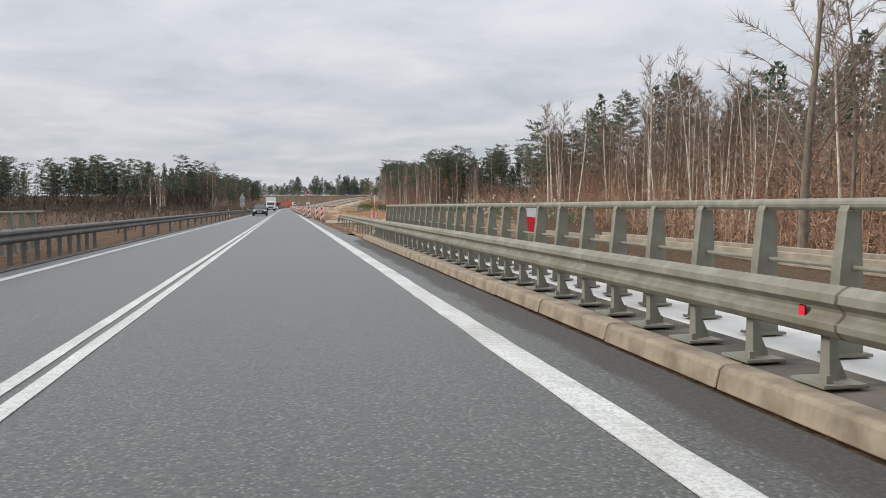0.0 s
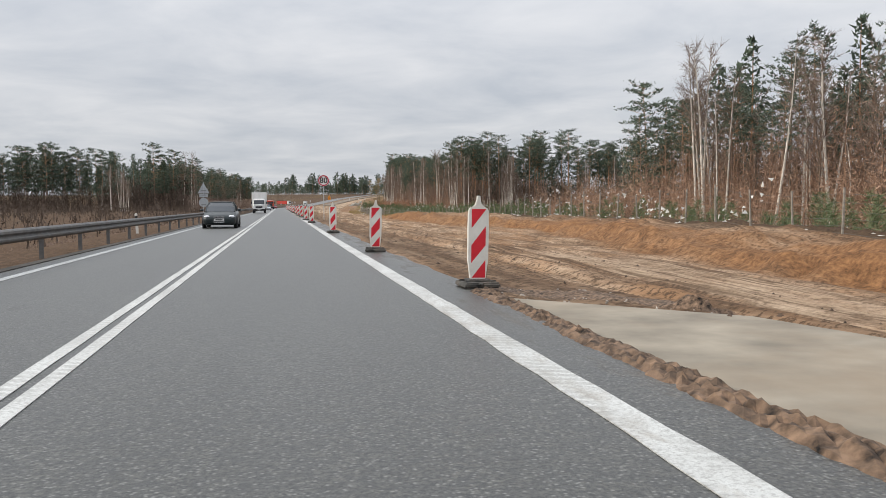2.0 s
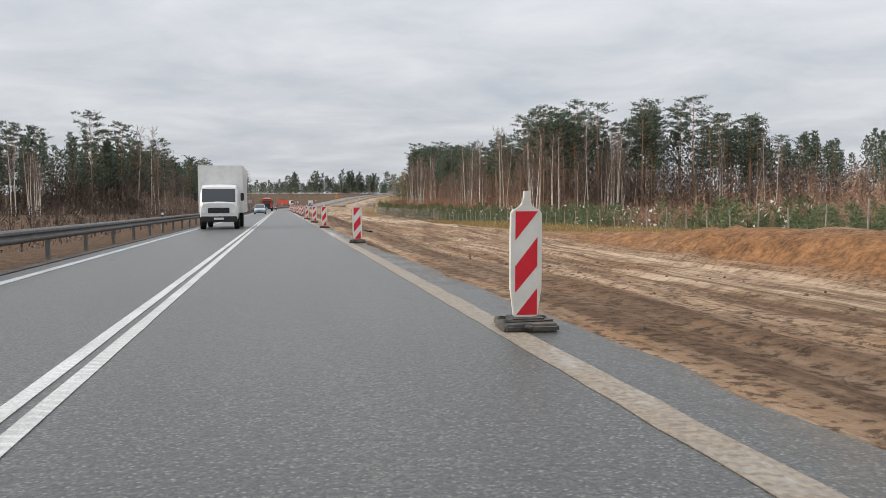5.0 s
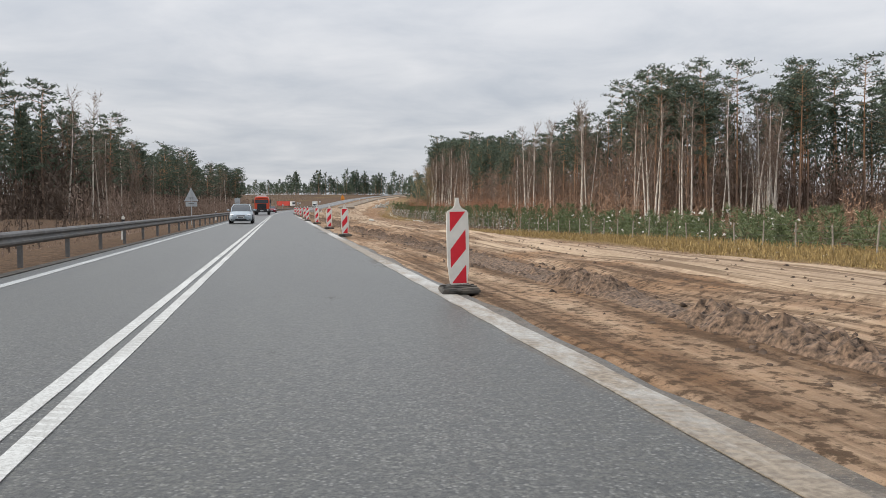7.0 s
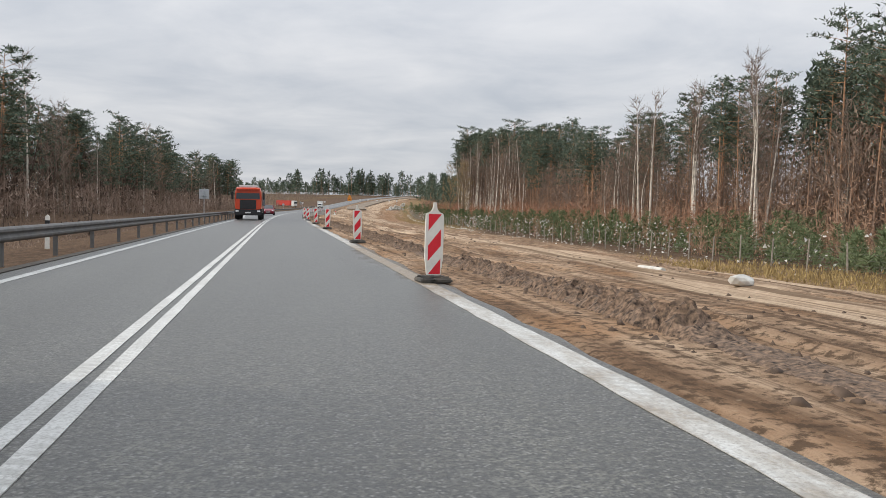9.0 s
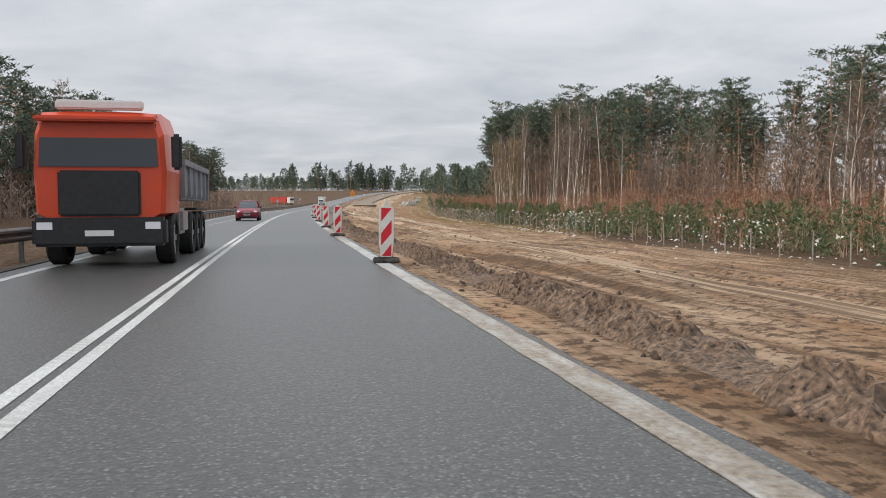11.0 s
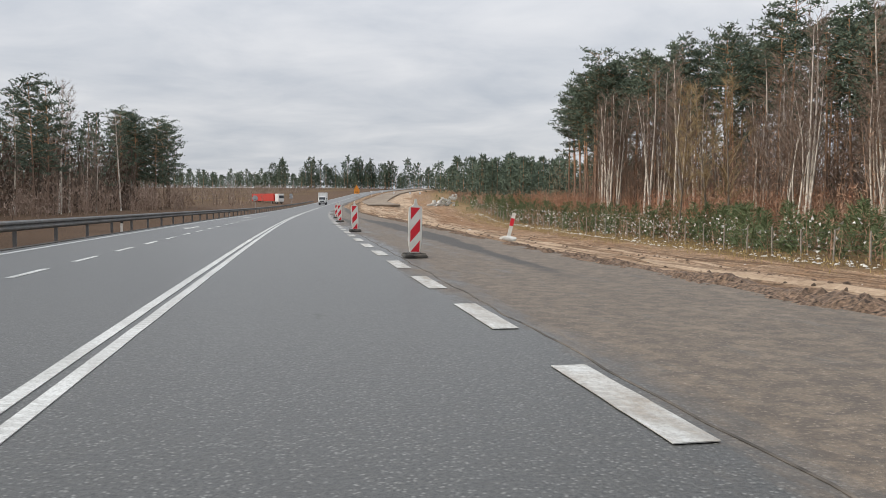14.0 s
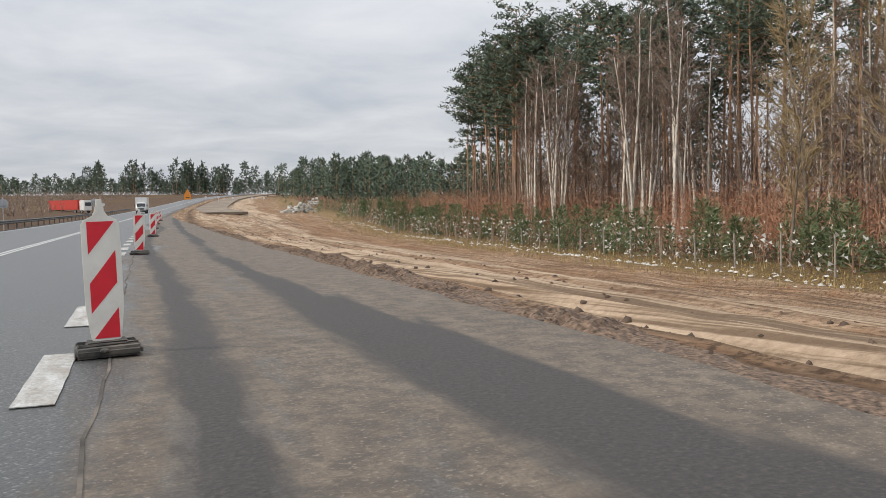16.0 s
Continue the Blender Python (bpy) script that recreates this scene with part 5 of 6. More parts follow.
RIDGE = plain("red_brown_gravel", (0.20, 0.128, 0.082), 0.95, grain=0.5, scale=9.0, dirt=(0.10, 0.068, 0.047))
DARK_SOIL = plain("dark_topsoil", (0.20, 0.132, 0.088), 0.95, grain=0.6, scale=18.0, dirt=(0.085, 0.06, 0.043))
soil_ridge("gravel_ridge", ((2.62, 34.0), (2.58, 55.0), (2.56, 62.0), (2.56, 68.0), (2.60, 73.4)), 0.24, 0.075, RIDGE, "reddish-brown gravelly ridge between asphalt and slab", 301, 0.5, 0.75)
soil_ridge("soil_ridge", ((6.6, 66.6), (5.6, 69.0), (5.1, 71.0), (3.0, 74.4)), 0.6, 0.22, DARK_SOIL, "dark brown heap of soil behind the slab", 311)
RIDGE_LINE = ((4.2, 198.0), (3.75, 250.0), (3.55, 290.0), (3.3, 330.0), (3.05, 375.0), (3.1, 388.0), (3.9, 402.0))
soil_ridge("soil_ridge", RIDGE_LINE, 0.44, 0.20, DARK_SOIL, "dark crumbly ridge of soil along the road", 331)
soil_ridge("soil_ridge", tuple((6.45 + 0.3 * math.sin(y / 19), y) for y in range(440, 556, 4)), 0.6, 0.11, DARK_SOIL, "dark ridge of soil along the dusty pavement", 341)
PEBBLE = plain("pebbles", (0.42, 0.36, 0.30), 0.85, grain=0.3, scale=4.0)
scatter("pebbles", [(2.53 + RNG.randn() * 0.15 + off(y), y) for y in RNG.uniform(52, 74, 420)], (0.012, 0.035), PEBBLE, "small pale stones on a gravelly ridge", 0.8)
scatter("pebbles", [(5.3 + RNG.randn() * 0.5 - (y - 70) * 0.45, y) for y in RNG.uniform(67, 74, 160)], (0.012, 0.045), PEBBLE, "small pale stones before a soil heap", 0.8)
scatter("soil_clods", [(float(np.interp(y, [p[1] for p in RIDGE_LINE], [p[0] for p in RIDGE_LINE])) + off(y) + RNG.randn() * 0.36, y) for y in RNG.uniform(200, 402, 3200)], (0.02, 0.075), CLOD, "dark lumps of soil in a ridge beside the road", 0.8)
scatter("soil_clods", [(RNG.uniform(3.1, 12) + off(y), y) for y in RNG.uniform(40, 430, 3200)], (0.02, 0.075), CLOD, "loose lumps of soil on the churned ground", 0.8)
scatter("soil_clods", [(RNG.uniform(6.2, 16) + off(y), y) for y in RNG.uniform(425, 560, 1100)], (0.02, 0.10), CLOD, "loose lumps of soil beside the dusty pavement", 0.8)


scatter("gravel", [(RNG.uniform(2.3, 6.3) + off(y), y) for y in RNG.uniform(440, 530, 900)], (0.008, 0.032), plain("road_gravel", (0.24, 0.195, 0.15), 0.9, grain=0.35, scale=6.0), "loose gravel and crumbs on the dusty pavement", 0.7)


# ---- wire fence ----
def make_fence():
    fence = thing("wire_fence", "tall wire fence on weathered wooden posts", "fence")
    post = bm_mesh("fence_post", tube([(0, 0, -0.3), (0, 0, 1.2), (0.01, 0, 2.25)], [0.065, 0.06, 0.055], 7), FENCE_WOOD)
    for k in range(138):
        y = 84 + 4.1 * k
        x = fence_s(y) + off(y)
        ob = part("post", post, None, fence)
        ob.matrix_basis = pose(x, y, ground_z(x, y), RNG.uniform(-3, 3), RNG.uniform(-3, 3), RNG.uniform(0, 360)) @ Matrix.Diagonal((1, 1, RNG.uniform(0.92, 1.08), 1))
    for h in (0.15, 0.5, 0.85, 1.2, 1.6, 2.0):
        pts = []
        for k in range(138):
            y = 84 + 4.1 * k
            x = fence_s(y) + off(y)
            pts.append((x, y, ground_z(x, y) + h))
        part("wire", tube(pts, 0.007, 3, caps=False), OLD_STEEL, fence)


make_fence()


# ---- road signs ----
def disc(r, depth, y, cz, n=40, bm=None):
    return prism(ring_points(r, n, 0.0, cz), depth, "xz", y, bm)


def annulus(r1, r2, depth, y, cz, n=48):
    bm = bmesh.new()
    ra = [[bm.verts.new((x, yy, z)) for x, z in ring_points(r, n, 0, cz)] for r, yy in ((r1, y), (r2, y), (r2, y + depth), (r1, y + depth))]
    for a, b in zip(ra, ra[1:] + ra[:1]):
        for k in range(n):
            bm.faces.new((a[k], a[(k + 1) % n], b[(k + 1) % n], b[k]))
    return bm


SIGN_WHITE = plain("sign_white", (0.72, 0.71, 0.70), 0.45, grain=0.05, scale=2.0)
SIGN_RED = plain("sign_red", (0.50, 0.025, 0.06), 0.45, grain=0.06, scale=2.0)
SIGN_ORANGE = plain("sign_orange", (0.75, 0.27, 0.03), 0.5, grain=0.06, scale=2.0)


def make_speed_sign(s, y):
    root = thing("speed_limit_sign", "round white speed sign with red ring on a thin grey pole", "road sign", at(s, y, ground_z(off(y) + s, y) - 0.02, 2))
    part("pole", tube([(0, 0.03, -0.1), (0, 0.03, 1.9), (0.01, 0.03, 3.95)], 0.03, 10), GREY_BACK, root)
    plate = part("plate", disc(0.51, 0.012, -0.012, 3.55), SIGN_WHITE, root)
    part("ring", annulus(0.385, 0.485, 0.003, -0.016, 3.55), SIGN_RED, plate, "dark red ring")
    for figure, x in (("8", -0.178), ("0", 0.178)):
        text = bpy.data.curves.new("digit", "FONT")
        text.body, text.size, text.align_x, text.align_y, text.extrude, text.offset = figure, 0.72, "CENTER", "CENTER", 0.002, 0.012
        holder = new("holder", text)
        me = bpy.data.meshes.new_from_object(holder)
        bpy.data.objects.remove(holder)
        me.materials.clear()
        me.materials.append(BLACK)
        digit = part("digit", me, None, plate, "black digit " + figure)
        digit.matrix_basis = pose(x, -0.0165, 3.55, 90, 0, 0)


def make_back_sign(s, y, kinds, top, label, turn=0.0):
    """A sign for the other direction, seen from its grey back."""
    root = thing("road_sign", label, "road sign", at(s, y, ground_z(off(y) + s, y) - 0.02, turn))
    part("pole", tube([(0, 0, -0.1), (0, 0, top + 0.12)], 0.032, 10), GREY_BACK, root)
    for kind, z, size in kinds:
        if kind == "triangle":
            bm = prism([(-size * 0.56, z), (size * 0.56, z), (0.03, z + size), (-0.03, z + size)], 0.012, "xz", 0.034)
        elif kind == "disc":
            bm = disc(size / 2, 0.012, 0.034, z + size / 2)
        else:
            bm = box(0, 0.04, z, size, 0.012, size * 0.42 if kind == "plate" else size)
        part("plate", bm, GREY_BACK, root)
        part("clamp", box(0, -0.005, z + size * 0.25, size * 0.5, 0.075, 0.035), OLD_STEEL, root)


make_speed_sign(3.77, 137.1)
make_back_sign(-7.3, 143.6, (("triangle", 2.55, 0.98), ("plate", 2.18, 0.78), ("disc", 1.25, 0.88)), 3.5, "grey backs of a triangular and a round sign on one pole")
make_back_sign(-7.1, 282.0, (("triangle", 1.85, 0.95), ("plate", 1.45, 0.85)), 2.75, "grey back of a triangular sign with plate below")
make_back_sign(-7.6, 357.0, (("square", 2.1, 0.9),), 3.0, "grey back of a square road sign")
make_back_sign(-9.5, 560.0, (("disc", 2.0, 0.8),), 2.8, "grey back of a round road sign")
make_back_sign(-9.8, 640.0, (("disc", 2.0, 0.8), ("plate", 1.6, 0.8)), 2.8, "grey back of a round sign with plate below")


def make_marker_post():
    root = thing("marker_post", "white roadside marker post with black band", "marker post", group="marker posts behind the guardrail")
    bm = prism([(-0.06, -0.2), (0.06, -0.2), (0.06, 0.92), (0.0, 0.98), (-0.06, 0.92)], 0.05, "xz", -0.025)
    part("post", bm, WHITE, root)
    part("band", box(0, 0, 0.62, 0.126, 0.056, 0.2), BLACK, root, "black reflector band")
    return root


marker = make_marker_post()
for k, (s, y) in enumerate(((-6.9, 103.8), (-6.9, 153), (-6.9, 203), (-6.9, 253), (-6.9, 303), (-9.4, 428), (-9.4, 478), (-9.4, 528))):
    m = at(s, y, ground_z(off(y) + s, y), 0, (0, random.uniform(-3, 3)))
    if k == 0:
        marker.matrix_basis = m
    else:
        copy_thing(marker, m)

# the leaning post in the soil
lean_x, lean_y = 11.6, 466.0
root = thing("site_marker", "leaning white and red plastic marker post in loose soil", "marker post", pose(lean_x, lean_y, ground_z(lean_x, lean_y), 0, 13, -14))
part("post", prism([(-0.075, -0.1), (0.075, -0.1), (0.075, 1.16), (-0.075, 1.16)], 0.05, "xz", -0.025), WHITE, root)
part("band", box(0, 0, 0.62, 0.156, 0.056, 0.32), RED, root, "red band")
lump = bmesh.new()
bmesh.ops.create_icosphere(lump, subdivisions=2, radius=0.3, matrix=Matrix.Diagonal((1.25, 0.8, 0.5, 1)))
for v in lump.verts:
    v.co *= 1 + 0.35 * (noise.noise(v.co * 5))
ob = tagged(new("sandbag", bm_mesh("sandbag", lump, LITTER)), "pale dirty sandbag at the foot of a post", "sandbag")
ob.matrix_basis = pose(lean_x - 0.05, lean_y - 0.35, ground_z(lean_x, lean_y) + 0.08)


def make_site_barrier(x, y):
    z = ground_z(x, y)
    root = thing("site_barrier", "red and white striped barrier board on two posts", "barrier", pose(x, y, z, 0, 0, -14))
    for sx in (-0.25, 0.25):
        part("post", tube([(sx, 0, 0.0), (sx + 0.01, 0, 0.95 - z)], 0.022, 8), SIGN_WHITE, root)
    foot = bmesh.new()
    box(0, 0, 0, 0.8, 0.5, 0.07, 0.02, foot)
    box(0, 0, 0.06, 0.5, 0.26, 0.05, 0.015, foot)
    part("rubber_foot", foot, RUBBER, root, "black rubber foot")
    board = part("board", box(0, -0.04, 0.17 - z, 0.60, 0.03, 0.58, 0.006), WHITE, root)
    for k in range(5):
        part("stripe", box(-0.232 + 0.116 * k, -0.0575, 0.18 - z, 0.058, 0.004, 0.56), RED, board, "red upright stripe")
    root2 = thing("no_vehicles_sign", "round white sign with red ring over an amber warning lamp", "road sign", pose(x + 0.05, y + 0.3, z, 0, 0, -93))
    part("pole", tube([(0, 0, 0), (0, 0, 2.05 - z)], 0.027, 8), GREY_BACK, root2)
    plate = part("plate", disc(0.46, 0.012, -0.05, 1.68 - z), SIGN_WHITE, root2)
    part("ring", annulus(0.37, 0.455, 0.003, -0.054, 1.68 - z), RED, plate, "red ring")
    lamp = tagged(new("warning_lamp", bm_mesh("warning_lamp", box(0, 0, 0, 0.20, 0.10, 0.34, 0.03), YELLOW)), "amber plastic warning lamp on a barrier board", "lamp")
    lamp.matrix_basis = pose(x - 0.02, y - 0.05, 0.755, 0, 0, -14)
    for zz in (0.08, 0.2):
        part("bar", box(0, -0.054, zz, 0.12, 0.006, 0.045), BLACK, lamp, "dark bar of writing")


make_site_barrier(7.35, 68.9)
root = thing("small_board", "small tilted red and white board behind the railing", "board", pose(4.75, 16.2, -0.45, 0, 8, 0))
part("stake", tube([(0, 0, -0.1), (0, 0, 1.2)], 0.02, 6), FENCE_WOOD, root)
part("red_field", box(0, -0.03, 1.12, 0.36, 0.02, 0.30), RED, root, "red lower half")
part("white_field", box(0, -0.03, 1.42, 0.36, 0.02, 0.2), SIGN_WHITE, root, "white upper half")
ends = [(x, y, ground_z(x, y) + 0.07) for x, y in ((8.3, 296.3), (8.7, 297.8), (9.05, 299.2))]
tagged(new("pipe", bm_mesh("pipe", tube(ends, 0.06, 12), LITTER)), "long piece of white plastic pipe on the soil", "pipe")
lump = bmesh.new()
bmesh.ops.create_icosphere(lump, subdivisions=2, radius=0.2, matrix=Matrix.Diagonal((1.3, 0.8, 0.6, 1)))
for v in lump.verts:
    v.co *= 1 + 0.5 * (noise.noise(v.co * 7))
ob = tagged(new("plastic_bag", bm_mesh("plastic_bag", lump, LITTER)), "crumpled white plastic bag on churned soil", "litter")
ob.matrix_basis = pose(7.8, 292.1, ground_z(7.8, 292.1) + 0.1)


# ---- vehicles ----
GLASS = Mat("vehicle_glass", 0.08, 0.0, 0.6).color((0.03, 0.036, 0.042)).m
TYRE = plain("tyre", (0.022, 0.022, 0.022), 0.85, grain=0.2)
RIM = plain("alloy", (0.45, 0.45, 0.46), 0.35, 0.8, grain=0.08)
TRIM = plain("black_trim", (0.025, 0.025, 0.027), 0.5, grain=0.15)
LAMP = Mat("headlamp", 0.12, 0.1, 0.7).color((0.82, 0.83, 0.85)).m
PLATE = plain("plate_white", (0.70, 0.70, 0.68), 0.5, grain=0.05)
CHROME = plain("chrome", (0.7, 0.7, 0.71), 0.2, 0.9, grain=0.04)


def paint(name, c):
    m = Mat(name, 0.32, 0.1, 0.35)
    n = m.noise(m.coords(local=True), 3.0, 4)
    m.color(m.mix(m.ramp(n, [(0.35, 0.0), (0.7, 0.5)]), c, tuple(x * 0.7 + 0.03 for x in c)))
    m.b.inputs["Coat Weight"].default_value = 0.15
    return m.m


def loft(rings, bm=None):
    bm = bm or bmesh.new()
    made = [[bm.verts.new(p) for p in ring] for ring in rings]
    n = len(rings[0])
    for a, b in zip(made, made[1:]):
        for k in range(n):
            bm.faces.new((a[k], a[(k + 1) % n], b[(k + 1) % n], b[k]))
    bm.faces.new(made[0][::-1])
    bm.faces.new(made[-1])
    return bm


def section(y, w, z0, z1, crown=0.04):
    half = [(0.0, z0), (0.82 * w, z0), (0.97 * w, z0 + 0.10), (w, z0 + 0.45 * (z1 - z0)), (0.965 * w, z0 + 0.8 * (z1 - z0)), (0.86 * w, z1 - 0.015), (0.5 * w, z1 + crown * 0.7), (0.0, z1 + crown)]
    return [(x, y, z) for x, z in half] + [(-x, y, z) for x, z in half[-2:0:-1]]


def quad(points, lift, thick=0.004):
    """A thin pane on four points, lifted outwards along its normal."""
    p = [Vector(q) for q in points]
    n = (p[1] - p[0]).cross(p[3] - p[0]).normalized()
    bm = bmesh.new()
    a = [bm.verts.new(q + n * lift) for q in p]
    b = [bm.verts.new(q + n * (lift - thick)) for q in p]
    bm.faces.new(a)
    bm.faces.new(b[::-1])
    for i in range(4):
        bm.faces.new((a[i], b[i], b[(i + 1) % 4], a[(i + 1) % 4]))
    return bm


def make_wheel(root, x, y, r, w):
    tyre = bmesh.new()
    n, side = 28, 1 if x > 0 else -1
    prof = [(-w / 2, 0.72 * r), (-w / 2, 0.93 * r), (-w * 0.38, r), (w * 0.38, r), (w / 2, 0.93 * r), (w / 2, 0.72 * r)]
    rings = [[(x + px, y + pr * math.cos(6.2832 * k / n), r + pr * math.sin(6.2832 * k / n)) for px, pr in prof] for k in range(n)]
    vs = [[tyre.verts.new(p) for p in ring] for ring in rings]
    for k in range(n):
        a, b = vs[k], vs[(k + 1) % n]
        for j in range(len(prof)):
            tyre.faces.new((a[j], a[(j + 1) % len(prof)], b[(j + 1) % len(prof)], b[j]))
    wheel = part("wheel", tyre, TYRE, root, "black tyre")
    rim = bmesh.new()
    for k in range(5):
        a = 6.2832 * k / 5
        m = Matrix.Translation((x + side * w * 0.36, y, r)) @ Matrix.Rotation(a, 4, "X")
        box(0, 0.36 * r, -0.06, 0.03, 0.7 * r, 0.12, 0, rim, m)
    rim2 = prism([(y + 0.71 * r * math.cos(6.2832 * k / n), r + 0.71 * r * math.sin(6.2832 * k / n)) for k in range(n)], side * w * 0.25, "yz", x + side * w * 0.02)
    me = bpy.data.meshes.new("t")
    rim2.to_mesh(me)
    rim2.free()
    rim.from_mesh(me)
    bpy.data.meshes.remove(me)
    part("rim", rim, RIM, wheel, "light alloy rim")


def lens(x, y, z, sx, sy, sz):
    """A rounded blob for lamps and mirrors."""
    bm = bmesh.new()
    bmesh.ops.create_uvsphere(bm, u_segments=14, v_segments=8, radius=1.0, matrix=Matrix.Translation((x, y, z)) @ Matrix.Diagonal((sx, sy, sz, 1)))
    for f in bm.faces:
        f.smooth = True
    return bm


def plan_ring(half, y0, y1, z, curve):
    """A rounded outline seen from above: half its width, front and back, the front bowed forward."""
    n = 6
    front = [(-half * 0.96 + 2 * half * 0.96 * k / n, y0 - curve * (1 - (2 * k / n - 1) ** 2), z) for k in range(n + 1)]
    back = [(half * 0.9 - 2 * half * 0.9 * k / n, y1 + 0.5 * curve * (1 - (2 * k / n - 1) ** 2), z) for k in range(n + 1)]
    return front + [(half, y0 + 0.3 * (y1 - y0), z), (half, y0 + 0.7 * (y1 - y0), z)] + back + [(-half, y0 + 0.7 * (y1 - y0), z), (-half, y0 + 0.3 * (y1 - y0), z)]


def make_car(name, label, colour, m, length=4.3, width=1.78, height=1.47, estate=False, big_grille=False):
    """A car whose front is at y = 0 and looks towards -y."""
    body_paint = paint("paint_" + name, colour)
    root = thing(name, label, "car", m)
    w, L, H = width / 2, length, height
    up = H - 1.47
    stations = [(0.0, 0.56 * w, 0.36, 0.54), (0.03, 0.72 * w, 0.27, 0.60), (0.09, 0.83 * w, 0.21, 0.66), (0.2, 0.91 * w, 0.18, 0.715), (0.4, 0.96 * w, 0.17, 0.78), (0.7, 0.985 * w, 0.17, 0.85), (1.05, w, 0.17, 0.915),
                (0.45 * L, w, 0.17, 0.94), (0.75 * L, w, 0.18, 0.96), (L - 0.4, 0.97 * w, 0.2, 0.95), (L - 0.12, 0.90 * w, 0.25, 0.90), (L - 0.02, 0.82 * w, 0.32, 0.84), (L, 0.74 * w, 0.36, 0.80)]
    body = part("body", loft([section(y, hw, z0, z1 + up * 0.6) for y, hw, z0, z1 in stations]), body_paint, root)
    for p in body.data.polygons:
        p.use_smooth = True
    belt = 0.915 + up * 0.6
    a, b = 0.98, 1.78
    c, d = (L - 0.62, L - 0.14) if estate else (0.68 * L, 0.88 * L)
    low, top, zt = 0.86 * w, 0.66 * w, H - 0.045
    rings = [plan_ring(low, a, d, belt - 0.04, 0.16), plan_ring(low * 0.985, a + 0.06, d - 0.02, belt + 0.03, 0.16), plan_ring((low + top) / 2 + 0.03, (a + b) / 2 + 0.02, (c + d) / 2 + 0.04, (belt + zt) / 2 + 0.03, 0.13), plan_ring(top, b, c, zt, 0.09)]
    part("window_band", loft(rings), GLASS, root, "dark reflecting window glass")
    roof = loft([plan_ring(top + 0.02, b - 0.03, c + 0.03, zt - 0.012, 0.10), plan_ring(top + 0.01, b + 0.02, c - 0.02, zt + 0.022, 0.09), plan_ring(top * 0.72, b + 0.25, c - 0.2, zt + 0.045, 0.05)])
    roof_part = part("roof", roof, body_paint, root)
    for p in roof_part.data.polygons:
        p.use_smooth = True
    for sx in (-1, 1):
        mid = (sx * ((low + top) / 2 + 0.045), (a + b) / 2 + 0.03, (belt + zt) / 2 + 0.03)
        part("pillar", tube([(sx * low * 0.97, a + 0.02, belt - 0.03), mid, (sx * (top - 0.01), b, zt)], [0.045, 0.036, 0.034], 6), body_paint, root, "painted windscreen pillar")
        yb = 0.5 * (b + c) + 0.1
        part("pillar", tube([(sx * (low + 0.002), yb, belt - 0.03), (sx * ((low + top) / 2 + 0.035), yb + 0.02, (belt + zt) / 2 + 0.03), (sx * top, yb + 0.06, zt)], 0.035, 6), TRIM, root, "dark door pillar")
        part("pillar", tube([(sx * low * 0.93, d - 0.04, belt - 0.03), (sx * ((low + top) / 2), (c + d) / 2, (belt + zt) / 2 + 0.03), (sx * (top - 0.02), c - 0.02, zt)], [0.08, 0.07, 0.055], 6), body_paint, root, "painted rear pillar")
        lamp = part("headlight", lens(sx * 0.70 * w, 0.16, 0.645 + up * 0.5, 0.17, 0.13, 0.072), LAMP, root, "clear headlight")
        part("reflector", lens(sx * 0.66 * w, 0.045, 0.645 + up * 0.5, 0.05, 0.03, 0.045), CHROME, lamp, "bright round reflector")
        part("fog_lamp", lens(sx * 0.70 * w, 0.115, 0.33, 0.11, 0.06, 0.055), TRIM, root, "dark fog lamp opening")
        part("wing_mirror", lens(sx * (w + 0.09), 1.36, 1.0 + up * 0.6, 0.11, 0.07, 0.075), body_paint, root)
        part("sill", box(sx * (w - 0.03), L * 0.5, 0.17, 0.05, L - 2.4, 0.09, 0.015), TRIM, root, "dark lower sill")
        part("door_line", box(sx * (w + 0.001), L * 0.5, 0.60, 0.012, L - 2.1, 0.035, 0.004), TRIM, root, "dark rubbing strip")
        for y in (0.84, L - 0.86):
            arch = prism([(y + 0.375 * math.cos(6.2832 * k / 24), 0.315 + 0.375 * math.sin(6.2832 * k / 24)) for k in range(24)], sx * 0.07, "yz", sx * (w - 0.062))
            part("wheel_arch", arch, TRIM, root, "dark wheel arch")
            make_wheel(root, sx * (w - 0.08), y, 0.315, 0.2)
    gz, gh, gw = (0.33, 0.33, 0.50) if big_grille else (0.55 + up * 0.5, 0.075, 0.60)
    part("grille", box(0, 0.02, gz, gw, 0.10, gh, 0.02), TRIM, root, "black grille")
    for k in range(2 if not big_grille else 6):
        part("slat", box(0, -0.034, gz + gh * (k + 0.6) / (2.2 if not big_grille else 6.3), gw * 0.92, 0.012, 0.012), CHROME, root)
    trim = bmesh.new()
    for x, z, sx, sz in ((0, gz - 0.012, gw + 0.03, 0.022), (0, gz + gh - 0.008, gw + 0.05, 0.022), (-gw / 2 - 0.008, gz, 0.024, gh), (gw / 2 + 0.008, gz, 0.024, gh)):
        box(x, -0.03, z, sx, 0.03, sz, 0, trim)
    part("grille_frame", trim, CHROME, root, "bright grille trim")
    part("bumper_lip", box(0, 0.05, 0.20, 1.35 * w, 0.16, 0.045, 0.02), TRIM, root, "dark lower lip")
    if not big_grille:
        part("air_intake", box(0, 0.03, 0.27, 1.0 * w, 0.10, 0.13, 0.03), TRIM, root, "black lower air intake")
    plate = part("number_plate", box(0, -0.045, 0.42, 0.50, 0.02, 0.11, 0.004), PLATE, root, "white plate with a dark bar")
